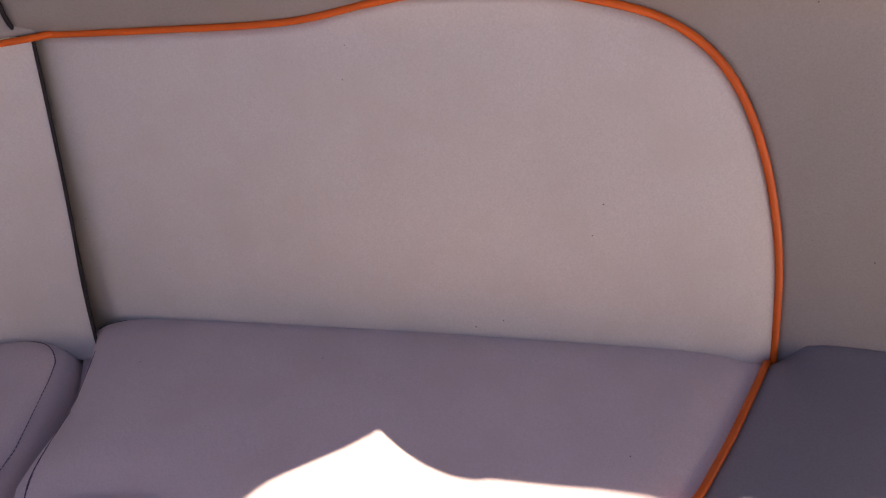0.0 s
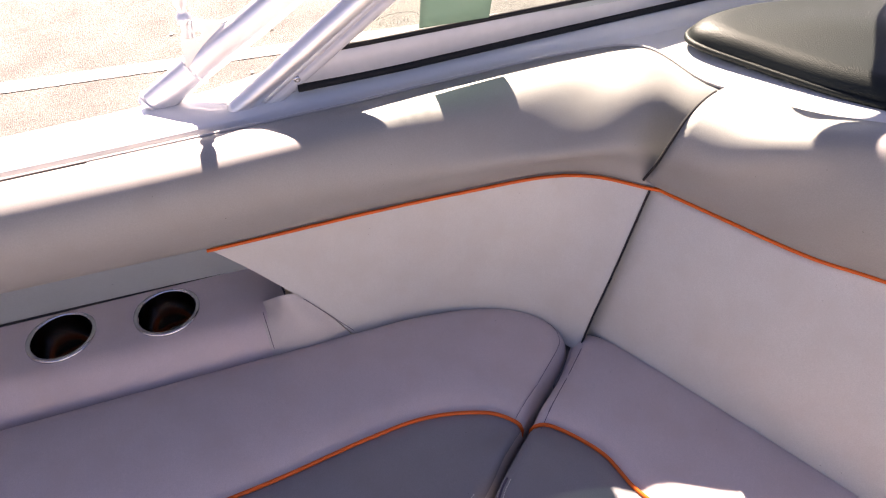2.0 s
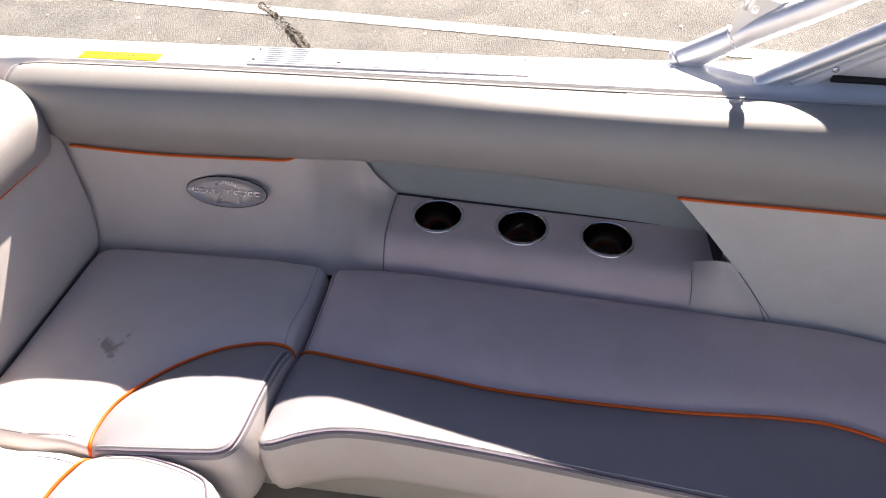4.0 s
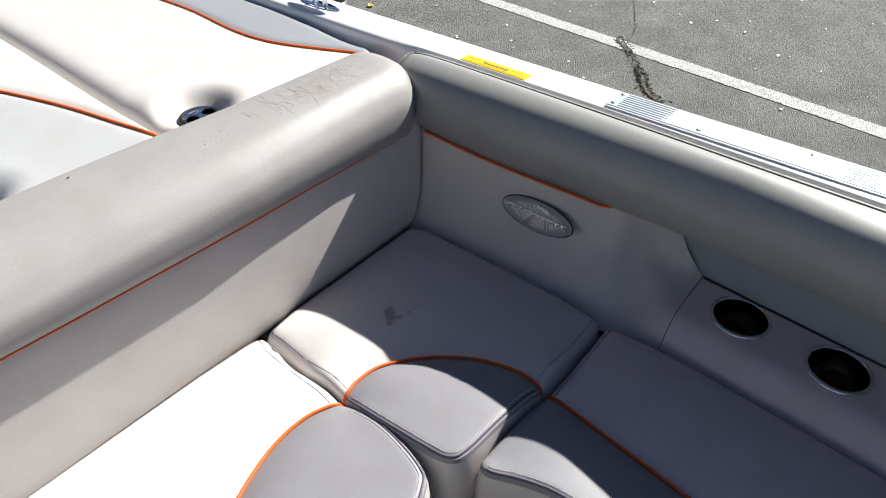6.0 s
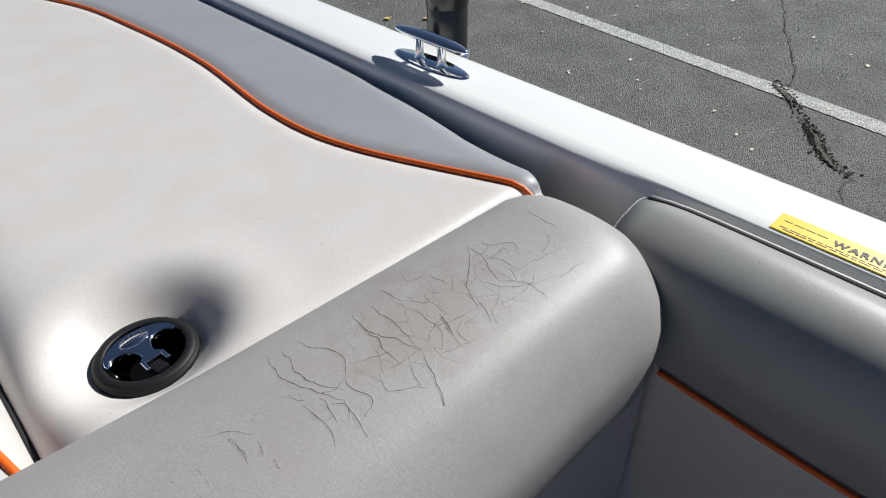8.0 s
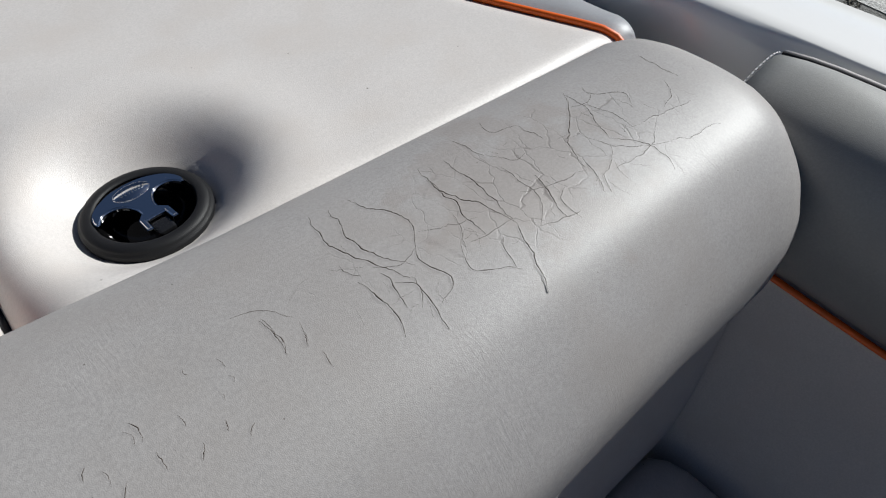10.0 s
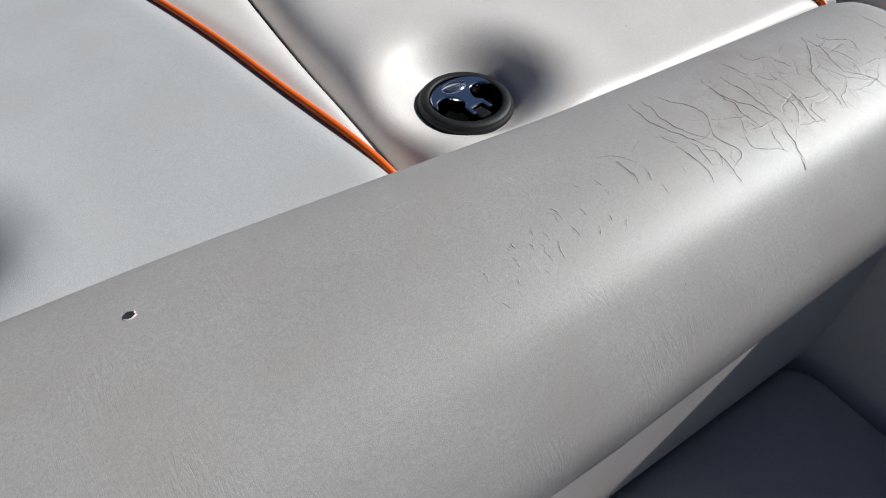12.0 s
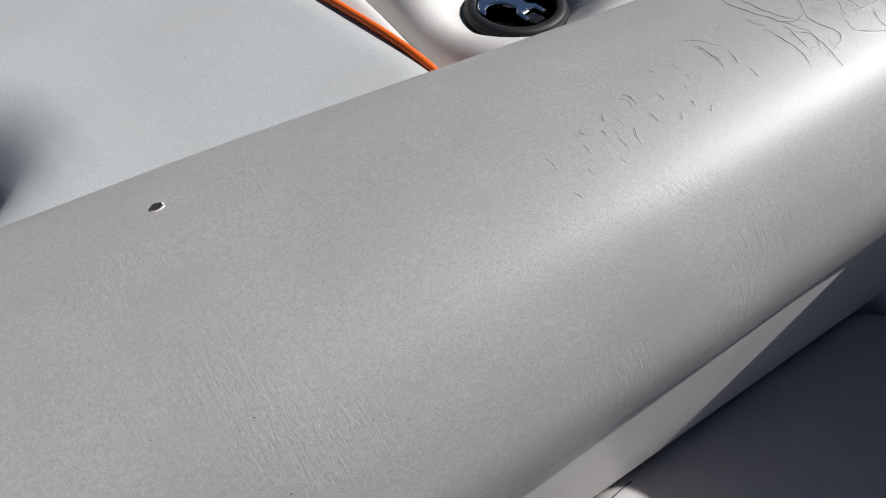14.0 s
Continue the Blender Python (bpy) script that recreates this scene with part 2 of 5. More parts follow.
    bp.inputs["Strength"].default_value, bp.inputs["Distance"].default_value = 0.4, 0.0004
    l.new(fac.outputs[0], bp.inputs["Height"])
    l.new(nrm, bp.inputs["Normal"])
    l.new(bp.outputs[0], b.inputs["Normal"])
    return m


vinyl_stained = stained(vinyl_seat_sun_tint, "vinyl_stained", (0.415, 0.168, 0.0), 0.040, (0.10, 0.06, 0.045))
vinyl_bolster = stained(vinyl_bolster, "vinyl_bolster_worn", (0.30, -0.12, 0.375), 0.075, (0.24, 0.20, 0.175), 0.28)
vinyl_bolster = crackled(vinyl_bolster, "vinyl_bolster_cracked", (0.13, -0.165), (0.43, -0.075))


def glass_material(name, tint, rough=0.0, gloss=0.05):
    m = bpy.data.materials.new(name)
    m.use_nodes = True
    n, l = m.node_tree.nodes, m.node_tree.links
    tr, gl, mx = n.new("ShaderNodeBsdfTransparent"), n.new("ShaderNodeBsdfGlossy"), n.new("ShaderNodeMixShader")
    tr.inputs[0].default_value = (*tint, 1)
    gl.inputs["Roughness"].default_value = rough
    mx.inputs[0].default_value = gloss
    l.new(tr.outputs[0], mx.inputs[1])
    l.new(gl.outputs[0], mx.inputs[2])
    l.new(mx.outputs[0], n["Material Output"].inputs[0])
    return m


glass = glass_material("glass", (0.90, 0.95, 0.92))
sheet_green = glass_material("sheet_green", (0.30, 0.40, 0.36))
sn, sl = sheet_green.node_tree.nodes, sheet_green.node_tree.links
base_shader = sn["Material Output"].inputs[0].links[0].from_socket
scatter, blend_node = sn.new("ShaderNodeBsdfDiffuse"), sn.new("ShaderNodeMixShader")
through_light, half = sn.new("ShaderNodeBsdfTranslucent"), sn.new("ShaderNodeMixShader")
scatter.inputs[0].default_value = (0.24, 0.31, 0.28, 1)
through_light.inputs[0].default_value = (0.20, 0.27, 0.24, 1)
half.inputs[0].default_value, blend_node.inputs[0].default_value = 0.5, 0.55
sl.new(scatter.outputs[0], half.inputs[1])
sl.new(through_light.outputs[0], half.inputs[2])
sl.new(base_shader, blend_node.inputs[1])
sl.new(half.outputs[0], blend_node.inputs[2])
sl.new(blend_node.outputs[0], sn["Material Output"].inputs[0])
etch = glass_material("etch", (0.70, 0.72, 0.71))


# ---- mesh helpers ----
def mesh_object(name, verts, faces, mat, parent=None, label="", smooth=True):
    me = bpy.data.meshes.new(name)
    me.from_pydata([tuple(v) for v in verts], [], faces)
    me.materials.append(mat)
    if smooth:
        me.shade_smooth()
    me.update()
    ob = new(name, me)
    if parent is not None:
        ob.parent = parent
    return tagged(ob, label)


def thing(name, label, category, group="", at=(0, 0, 0)):
    ob = new(name)
    ob.location = at
    ob.empty_display_size = 0.05
    return tagged(ob, label, category, group)


def part(name, bm, mat, parent, label="", smooth=True):
    me = bpy.data.meshes.new(name)
    bm.to_mesh(me)
    bm.free()
    me.materials.append(mat)
    if smooth:
        me.shade_smooth()
    ob = new(name, me)
    ob.parent = parent
    return tagged(ob, label)


def resample(pts, n):
    p = np.array(pts, float)
    d = np.r_[0, np.cumsum(np.linalg.norm(np.diff(p, axis=0), axis=1))]
    t = np.linspace(0, d[-1], n) if np.isscalar(n) else np.array(n) * d[-1]
    return np.stack([np.interp(t, d, p[:, k]) for k in range(p.shape[1])], 1)


def spline(pts, n=60):
    """Centripetal-like Catmull-Rom through the points, evened out along its length."""
    p = np.array(pts, float)
    if len(p) < 3:
        return resample(p, n)
    q = np.vstack([2 * p[0] - p[1], p, 2 * p[-1] - p[-2]])
    out = []
    for i in range(1, len(q) - 2):
        p0, p1, p2, p3 = q[i - 1:i + 3]
        for t in np.linspace(0, 1, 16, endpoint=False):
            out.append(0.5 * (2 * p1 + (p2 - p0) * t + (2 * p0 - 5 * p1 + 4 * p2 - p3) * t * t + (3 * p1 - p0 - 3 * p2 + p3) * t ** 3))
    out.append(p[-1])
    return resample(out, n)


def grid(rows, closed=False):
    """Vertices and quads of a lattice of points."""
    a = np.array(rows)
    r, c = a.shape[:2]
    v = a.reshape(-1, 3)
    f = []
    for i in range(r - 1):
        for j in range(c if closed else c - 1):
            k = (j + 1) % c
            f.append((i * c + j, i * c + k, (i + 1) * c + k, (i + 1) * c + j))
    return v, f


def facing(v, f, toward):
    """Turns the faces so that on the whole they look at the point."""
    v = np.asarray(v)
    s = 0.0
    for q in f[:: max(1, len(f) // 200)]:
        a, b, c = v[q[0]], v[q[1]], v[q[2]]
        n = np.cross(b - a, c - a)
        s += n @ (np.array(toward) - a)
    return f if s > 0 else [tuple(reversed(q)) for q in f]


def surface(name, rows, mat, parent, label="", toward=(0.9, 0.8, 0.9), thick=0.0):
    v, f = grid(rows)
    f = facing(v, f, toward)
    ob = mesh_object(name, v, f, mat, parent, label)
    if thick:
        so = ob.modifiers.new("thickness", "SOLIDIFY")
        so.thickness, so.offset = thick, -1
    return ob


def loft(stations, nu=40, nv=30):
    """A smooth lattice through stations of equally many points."""
    st = [spline(s, nv) for s in stations]
    cols = [spline([s[j] for s in st], nu) for j in range(nv)]
    return [[cols[j][i] for j in range(nv)] for i in range(nu)]


def tube(name, pts, r, mat, parent, label="", sides=10, caps=True):
    p = np.array(pts, float)
    t = np.gradient(p, axis=0)
    t /= np.linalg.norm(t, axis=1)[:, None] + 1e-12
    up = np.array([0, 0, 1.0]) if abs(t[0, 2]) < 0.9 else np.array([1.0, 0, 0])
    rows = []
    rr = np.full(len(p), r) if np.isscalar(r) else np.array(r)
    n = np.cross(t[0], up)
    n /= np.linalg.norm(n)
    for i in range(len(p)):
        n = n - t[i] * (n @ t[i])
        n /= np.linalg.norm(n)
        b = np.cross(t[i], n)
        rows.append([p[i] + rr[i] * (math.cos(a) * n + math.sin(a) * b) for a in np.linspace(0, 2 * math.pi, sides, endpoint=False)])
    v, f = grid(rows, True)
    f = [tuple(reversed(q)) for q in f]
    if caps:
        f.append(tuple(range(sides)))
        f.append(tuple(reversed(range((len(p) - 1) * sides, len(p) * sides))))
    return mesh_object(name, v, f, mat, parent, label)


def box(name, lo, hi, mat, parent=None, label="", bevel=0.004, m=None):
    bm = bmesh.new()
    bmesh.ops.create_cube(bm, size=1)
    for v in bm.verts:
        v.co = Vector([(lo[k] + hi[k]) / 2 + v.co[k] * (hi[k] - lo[k]) for k in range(3)])
    if bevel:
        bmesh.ops.bevel(bm, geom=bm.edges[:], offset=bevel, segments=2, affect="EDGES", profile=0.6)
    if m is not None:
        bmesh.ops.transform(bm, matrix=m, verts=bm.verts)
    return part(name, bm, mat, parent, label, smooth=False)


def lathe(name, prof, mat, parent, label="", m=None, sides=40):
    """Turns a profile of (radius, height) round z."""
    rows = [[(r * math.cos(a), r * math.sin(a), z) for a in np.linspace(0, 2 * math.pi, sides, endpoint=False)] for r, z in prof]
    v, f = grid(rows, True)
    if m is not None:
        v = [m @ Vector(p) for p in v]
    return mesh_object(name, v, f, mat, parent, label)


def away(q, line):
    """Distance of points to a polyline, in plan."""
    q, p = np.asarray(q, float)[:, None, :2], np.asarray(line, float)[:, :2]
    a, ab = p[:-1], np.diff(p, axis=0)
    t = np.clip(((q - a) * ab).sum(2) / ((ab * ab).sum(1) + 1e-12), 0, 1)
    return np.linalg.norm(q - (a + ab * t[..., None]), axis=2).min(1)


# ---- ground ----
GROUND = -0.806


def ground_sheet():
    rows = [[(x, y, GROUND) for x in (-400, 400)] for y in (-400, 400)]
    v, f = grid(rows)
    return tagged(mesh_object("ground", v, f, asphalt, smooth=False), "worn grey asphalt of a parking lot", "ground", kind="structure")


ground_sheet()


def parking_line(a, b, width):
    a, b = np.array(a), np.array(b)
    d = (b - a) / np.linalg.norm(b - a)
    nrm = np.array([-d[1], d[0]]) * width / 2
    rng = np.random.RandomState(4)
    n = 500
    left, right = [], []
    for i in range(n):
        p = a + (b - a) * i / (n - 1)
        left.append((*(p + nrm * (1 + 0.035 * rng.randn())), GROUND + 0.004))
        right.append((*(p - nrm * (1 + 0.035 * rng.randn())), GROUND + 0.004))
    v, f = grid([left, right])
    return tagged(mesh_object("parking_line", v, facing(v, f, (0, 0, 9)), line_paint, smooth=False), "faded white painted parking line on asphalt", "road marking", "parking lines", "structure")


parking_line((-3.36, -4.1), (-2.42, 3.6), 0.13)

# ---- hull ----
hull = thing("boat_hull", "white fibreglass boat hull with a gunwale and moulded deck", "boat")
# gunwale: inner edge, outer edge along the side
INNER = [(0.012, -2.1, 0.36), (0.016, -1.3, 0.36), (0.016, -0.4, 0.358), (0.012, 0.3, 0.357), (0.026, 0.876, 0.358), (0.05, 1.25, 0.368), (0.07, 1.6, 0.38), (0.094, 1.9, 0.388), (0.13, 2.3, 0.40), (0.2, 3.0, 0.42)]
OUTER = [(-0.13, -2.1, 0.35), (-0.118, -1.3, 0.35), (-0.108, -0.4, 0.35), (-0.104, 0.3, 0.35), (-0.104, 0.876, 0.352), (-0.10, 1.25, 0.36), (-0.09, 1.6, 0.37), (-0.06, 1.9, 0.375), (-0.02, 2.3, 0.385), (0.1, 3.0, 0.40)]
inner, outer = spline(INNER, 90), spline(OUTER, 90)
rows = []
for a, b in zip(inner, outer):
    d = b - a
    r = min(1, max(0, (a[1] - 1.2) / 0.16))
    g = 1.0 - min(1, max(0, (-0.08 - a[1]) / 0.05))
    rows.append([a + (0.0, 0, -0.30 if a[1] < -0.12 else -0.035), a + (0.0, 0, -0.012), a + d * (0.085 * g + 0.02 * (1 - g) - 0.06 * r) + (0, 0, -0.0105 * g - 0.004 * (1 - g) + 0.0075 * r), a + d * (0.098 * g + 0.05 * (1 - g) - 0.04 * r) + (0, 0, -0.003 * g + 0.003 * r), a + d * 0.101 + (0, 0, 0.0010 + 0.004 * r), a + d * 0.115 + (0, 0, 0.002 + 0.0055 * r), a + d * 0.25 + (0, 0, 0.003 + 0.020 * r), a + d * 0.5 + (0, 0, 0.003 + 0.024 * r), a + d * 0.9 + (0, 0, 0.002 + 0.02 * r), b + (-0.002, 0, -0.004), b + (-0.008, 0, -0.014), b + (-0.004, 0, -0.05), b + (0.02, 0, -0.4), b + (0.15, 0, -0.72)])
surface("gunwale", rows, gelcoat, hull, "white gelcoat gunwale", toward=(0, 0, 9))

# cockpit floor, starboard side and transom close the boat
surface("floor", [[(x, y, -0.36) for x in np.linspace(0.0, 2.2, 6)] for y in np.linspace(-0.1, 2.6, 6)], floor_mat, hull, "beige cockpit floor", toward=(1, 1, 5))
box("seat_base", (-0.03, -0.10, -0.36), (0.46, 1.75, -0.135), liner, hull, "pale moulded seat base", bevel=0.012)
box("bench_base", (0.465, -0.10, -0.36), (2.0, 0.36, -0.137), liner, hull, bevel=0.012)
box("observer_base", (0.60, 0.0, -0.36), (1.5, 0.55, -0.137), floor_mat, hull, bevel=0.012, m=Matrix.Translation((0.02, 1.25, 0)) @ Matrix.Rotation(radians(20), 4, "Z"))
surface("starboard_side", [[(2.16, y, 0.36), (2.05, y, 0.36), (2.0, y, 0.0), (2.0, y, -0.36)] for y in np.linspace(-2.1, 3.0, 8)], vinyl_grey, hull, "grey vinyl lined starboard side", toward=(0.9, 0.8, 0.2), thick=0.02)
surface("transom", [[(-0.10, -2.05, z), (2.14, -2.05, z)] for z in (-0.75, 0.36)], gelcoat, hull, toward=(1, 0, 0), thick=0.03)
surface("transom_deck", [[(0.0, y, 0.352), (2.1, y, 0.352)] for y in (-2.06, -1.52)], gelcoat, hull, "white transom deck", toward=(1, -1.8, 5), thick=0.02)

surface("starboard_hull", [[(2.16, y, 0.36), (2.165, y, 0.30), (2.14, y, -0.04), (2.01, y, -0.36)] for y in np.linspace(-2.1, 3.0, 8)], gelcoat, hull, toward=(9, 0.8, 0.2))
surface("hull_bottom", [[(0.05, y, -0.36), (0.5, y, -0.58), (1.03, y, GROUND + 0.003), (1.55, y, -0.58), (2.01, y, -0.36)] for y in np.linspace(-2.1, 3.0, 8)], gelcoat, hull, "white hull bottom", toward=(1, 0.5, -9))
surface("bow_bulkhead", [[(0.0, 3.0, z), (2.14, 3.0, z)] for z in (-0.36, 0.40)], gelcoat, hull, toward=(1, 9, 0), thick=0.02)

# deck in front of the seats, under the dash pad
DECK = spline([(0.094, 1.9, 0.388), (0.14, 1.945, 0.389), (0.28, 1.945, 0.392), (0.50, 2.045, 0.408), (0.72, 2.14, 0.418), (1.25, 2.36, 0.43)], 50)
rows = []
for i, p in enumerate(DECK):
    k = i / 49
    rows.append([p + (0, 0, -0.2), p + (0, 0, -0.006), p + (-0.004, 0.008, 0), p + (-0.05 * (1 - k) - 0.02, 0.10, 0.004), p + (-0.06 - 0.1 * (1 - k), 0.35, 0.012), p + (-0.1 - 0.02 * (1 - k), 1.05, 0.03)])
surface("foredeck", rows, gelcoat, hull, "white gelcoat deck under the dash", toward=(0.5, 2, 5))


# ---- seats ----
def cushion(name, label, B, P, F, crown=0.019, r=0.034, depth=0.15, welt=(), z0=0.0, accent=None, boxing_mat=None, tuck=0.018, panel_mat=None, puff=(0.016, 0.016), rf=0.014):
    """A boxed seat cushion: B back edge, P piping, F front edge, all from one end to the other."""
    ob = thing(name, label, "cushion", "lounge seat cushions")
    ns = 70
    edge = 0.5 - 0.5 * np.cos(np.linspace(0, math.pi, ns))
    edge = 0.55 * edge + 0.45 * np.linspace(0, 1, ns)
    B, P, F = spline(B, 200), spline(P, 200), spline(F, 200)
    tb = np.gradient(B, axis=0)
    nb = np.c_[tb[:, 1], -tb[:, 0]] / (np.linalg.norm(tb, axis=1)[:, None] + 1e-9)
    if ((B - F.mean(0)) * nb).sum() < 0:
        nb = -nb
    B = B + nb * tuck * np.clip(np.minimum(np.linspace(0, 1, 200), np.linspace(1, 0, 200)) / 0.12, 0, 1)[:, None]
    outline = np.vstack([B, P[-1:], F[::-1], P[:1], B[:1]])
    Bs, Ps, Fs = resample(B, edge), resample(P, edge), resample(F, edge)

    def edge_round(xy):
        """The sewn front edge is tighter than the back and the ends."""
        f = away(xy, F) / (away(xy, B) + away(xy, F) + 1e-6)
        return rf + (r - rf) * np.clip((f - 0.25) / 0.4, 0, 1)

    def height(xy):
        d = away(xy, outline)
        e = edge_round(xy)
        k = np.clip(d / e, 0, 1)
        back = np.clip((e - rf) / (r - rf), 0, 1)
        z = -e + e * np.sqrt(np.clip(1 - (1 - k) ** 2, 0, 1)) + crown * (1 - back * np.exp(-d / 0.06)) - 0.006
        return z0 + z - 0.010 * np.exp(-(away(xy, P) / 0.022) ** 1.5)

    def puffed(xy):
        """The front panel is stuffed higher than the seat behind the piping."""
        ends = np.minimum(away(xy, np.vstack([Ps[0], Fs[0]])), away(xy, np.vstack([Ps[-1], Fs[-1]])))
        d = np.minimum(away(xy, Ps), ends * 0.8)
        run = np.argmin(np.linalg.norm(np.asarray(xy)[:, None, :] - Ps[None], axis=2), axis=1) / (ns - 1)
        return height(xy) + (puff[0] + (puff[1] - puff[0]) * run) * (1 - np.exp(-(d / 0.046) ** 1.3))

    def panel(nm, A, C, dense, mat, lab, level):
        rows = []
        for v in dense:
            xy = A + (C - A) * v
            rows.append(np.c_[xy, level(xy)])
        surface(nm, rows, mat, ob, lab, toward=(0.6, 0.8, 9))

    panel("seat_panel", Bs, Ps, np.r_[0, 0.008, 0.02, 0.04, 0.065, 0.10, 0.15, np.linspace(0.22, 0.9, 10), 0.94, 0.97, 1], panel_mat or vinyl_seat_shade_tint, "light grey vinyl", height)
    panel("accent_panel", Ps, Fs, np.r_[0, 0.03, 0.07, 0.15, 0.25, 0.4, 0.55, 0.66, 0.75, 0.82, 0.87, 0.91, 0.94, 0.965, 0.98, 0.992, 1], accent or vinyl_slate, "slate grey vinyl", puffed)
    o = resample(outline, 260)
    c = o.mean(0)
    t = np.roll(o[:-1], -3, 0) - np.roll(o[:-1], 3, 0)
    t = np.vstack([t, t[:1]])
    nrm = np.c_[t[:, 1], -t[:, 0]]
    nrm /= np.linalg.norm(nrm, axis=1)[:, None] + 1e-9
    if ((o - c) * nrm).sum() < 0:
        nrm = -nrm
    rows = []
    top = np.where(away(o, F) < 0.0004, puffed(o), height(o)) - z0
    for z, off in ((0.0, 0.0), (0.16, 0.003), (0.45, 0.006), (0.72, 0.004), (0.93, -0.004), (1.0, -0.02), (1.0, -0.06)):
        rows.append(np.c_[o + nrm * off, z0 + top + (-depth - top) * z])
    surface("boxing", rows, boxing_mat or vinyl_seat_shade_tint, ob, toward=(0.6, 0.8, 9))
    pz = np.c_[P, height(P) + 0.0025]
    ends = [np.array([[*P[0], pz[0, 2] - 0.035]]), np.array([[*P[-1], pz[-1, 2] - 0.035]])]
    tube("piping", resample(np.vstack([ends[0], pz, ends[1]]), 150), 0.0031, vinyl_orange, ob, "orange vinyl piping")
    # sewn edge along the front: welt and two rows of stitches
    a, b = welt or (0.0, 1.0)
    w = resample(F, np.linspace(a, b, 160))
    cen = outline.mean(0)
    tw = np.gradient(w, axis=0)
    nw = np.c_[-tw[:, 1], tw[:, 0]]
    nw /= np.linalg.norm(nw, axis=1)[:, None] + 1e-9
    if ((cen - w) * nw).sum() < 0:
        nw = -nw
    mid = w + nw * 0.006
    tube("welt", np.c_[mid, puffed(mid) + 0.0004], 0.0015, thread_dark, ob, sides=6)
    # end seams: a plain one where the run begins, a stitched one where it ends
    for line, sewn in ((np.vstack([P[:1], B[:26]]), False), (np.vstack([B[-26:], P[-1:]]), True)):
        e = resample(line, 60)
        te = np.gradient(e, axis=0)
        ne = np.c_[-te[:, 1], te[:, 0]]
        ne /= np.linalg.norm(ne, axis=1)[:, None] + 1e-9
        if ((cen - e) * ne).sum() < 0:
            ne = -ne
        e = e + ne * 0.015
        if sewn:
            stitches("end_stitching", np.c_[e, height(e) + 0.0003], ob, thread_dark, r=0.0005)
        else:
            tube("end_seam", np.c_[e, height(e) - 0.0004], 0.0008, thread_dark, ob, sides=6)
    for off, dz in ((0.0115, 0.0006), (0.0025, 0.0004)):
        q = w + nw * off
        z = puffed(w + nw * max(off, 0.0)) + dz
        stitches("stitching", np.c_[q, z], ob, thread)
    return ob


def stitches(name, line, parent, mat, step=0.0042, length=0.0028, r=0.0006):
    """A run of short threads along a line, as one part."""
    p = resample(line, max(4, int(np.linalg.norm(np.diff(line, axis=0), axis=1).sum() / step)))
    v, f = [], []
    for i in range(len(p) - 1):
        d = p[i + 1] - p[i]
        d = d / (np.linalg.norm(d) + 1e-9)
        s = np.cross(d, (0, 0, 1.0))
        s = s / (np.linalg.norm(s) + 1e-9) * r
        u = np.cross(s, d)
        a, b = p[i], p[i] + d * length
        k = len(v)
        for e in (a, b):
            v += [e + s, e + u, e - s, e - u]
        f += [(k, k + 1, k + 5, k + 4), (k + 1, k + 2, k + 6, k + 5), (k + 2, k + 3, k + 7, k + 6), (k + 3, k, k + 4, k + 7), (k + 3, k + 2, k + 1, k), (k + 4, k + 5, k + 6, k + 7)]
    return tagged(mesh_object(name, v, f, mat, parent, smooth=False), kind="stuff")


cushion("side_seat_cushion", "long light vinyl seat cushion with slate front and orange piping",
        [(0.20, 0.496), (0.163, 0.499), (0.145, 0.517), (0.147, 0.65), (0.158, 0.84), (0.186, 1.207), (0.197, 1.36), (0.212, 1.49), (0.243, 1.602), (0.285, 1.662), (0.332, 1.689), (0.370, 1.684), (0.393, 1.665)],
        [(0.367, 0.495), (0.385, 0.60), (0.402, 0.74), (0.419, 0.89), (0.423, 1.126), (0.414, 1.30), (0.418, 1.40), (0.449, 1.488), (0.490, 1.528)],
        [(0.535, 0.491), (0.568, 0.496), (0.577, 0.517), (0.560, 0.562), (0.544, 0.62), (0.540, 0.70), (0.546, 0.85), (0.564, 1.11), (0.582, 1.35), (0.579, 1.39), (0.558, 1.432), (0.525, 1.477)], depth=0.13, welt=(0.05, 0.93), tuck=0.014, boxing_mat=vinyl_seat_sun_tint, puff=(0.030, -0.030))

cushion("corner_seat_cushion", "light grey vinyl corner cushion with brown stain and slate wedge",
        [(0.602, 0.03), (0.598, 0.0), (0.57, -0.013), (0.40, -0.014), (0.25, -0.014), (0.175, -0.012), (0.152, 0.01), (0.148, 0.06), (0.146, 0.22), (0.146, 0.41), (0.147, 0.466), (0.157, 0.483), (0.185, 0.488)],
        [(0.612, 0.232), (0.57, 0.226), (0.517, 0.237), (0.449, 0.291), (0.396, 0.365), (0.374, 0.44), (0.378, 0.489)],
        [(0.618, 0.238), (0.622, 0.31), (0.614, 0.42), (0.604, 0.462), (0.575, 0.478), (0.49, 0.484), (0.382, 0.491)], depth=0.13, welt=(0.02, 0.98), puff=(0.020, 0.020), r=0.022, panel_mat=vinyl_stained, boxing_mat=vinyl_seat_sun_tint, crown=0.028, tuck=0.010)

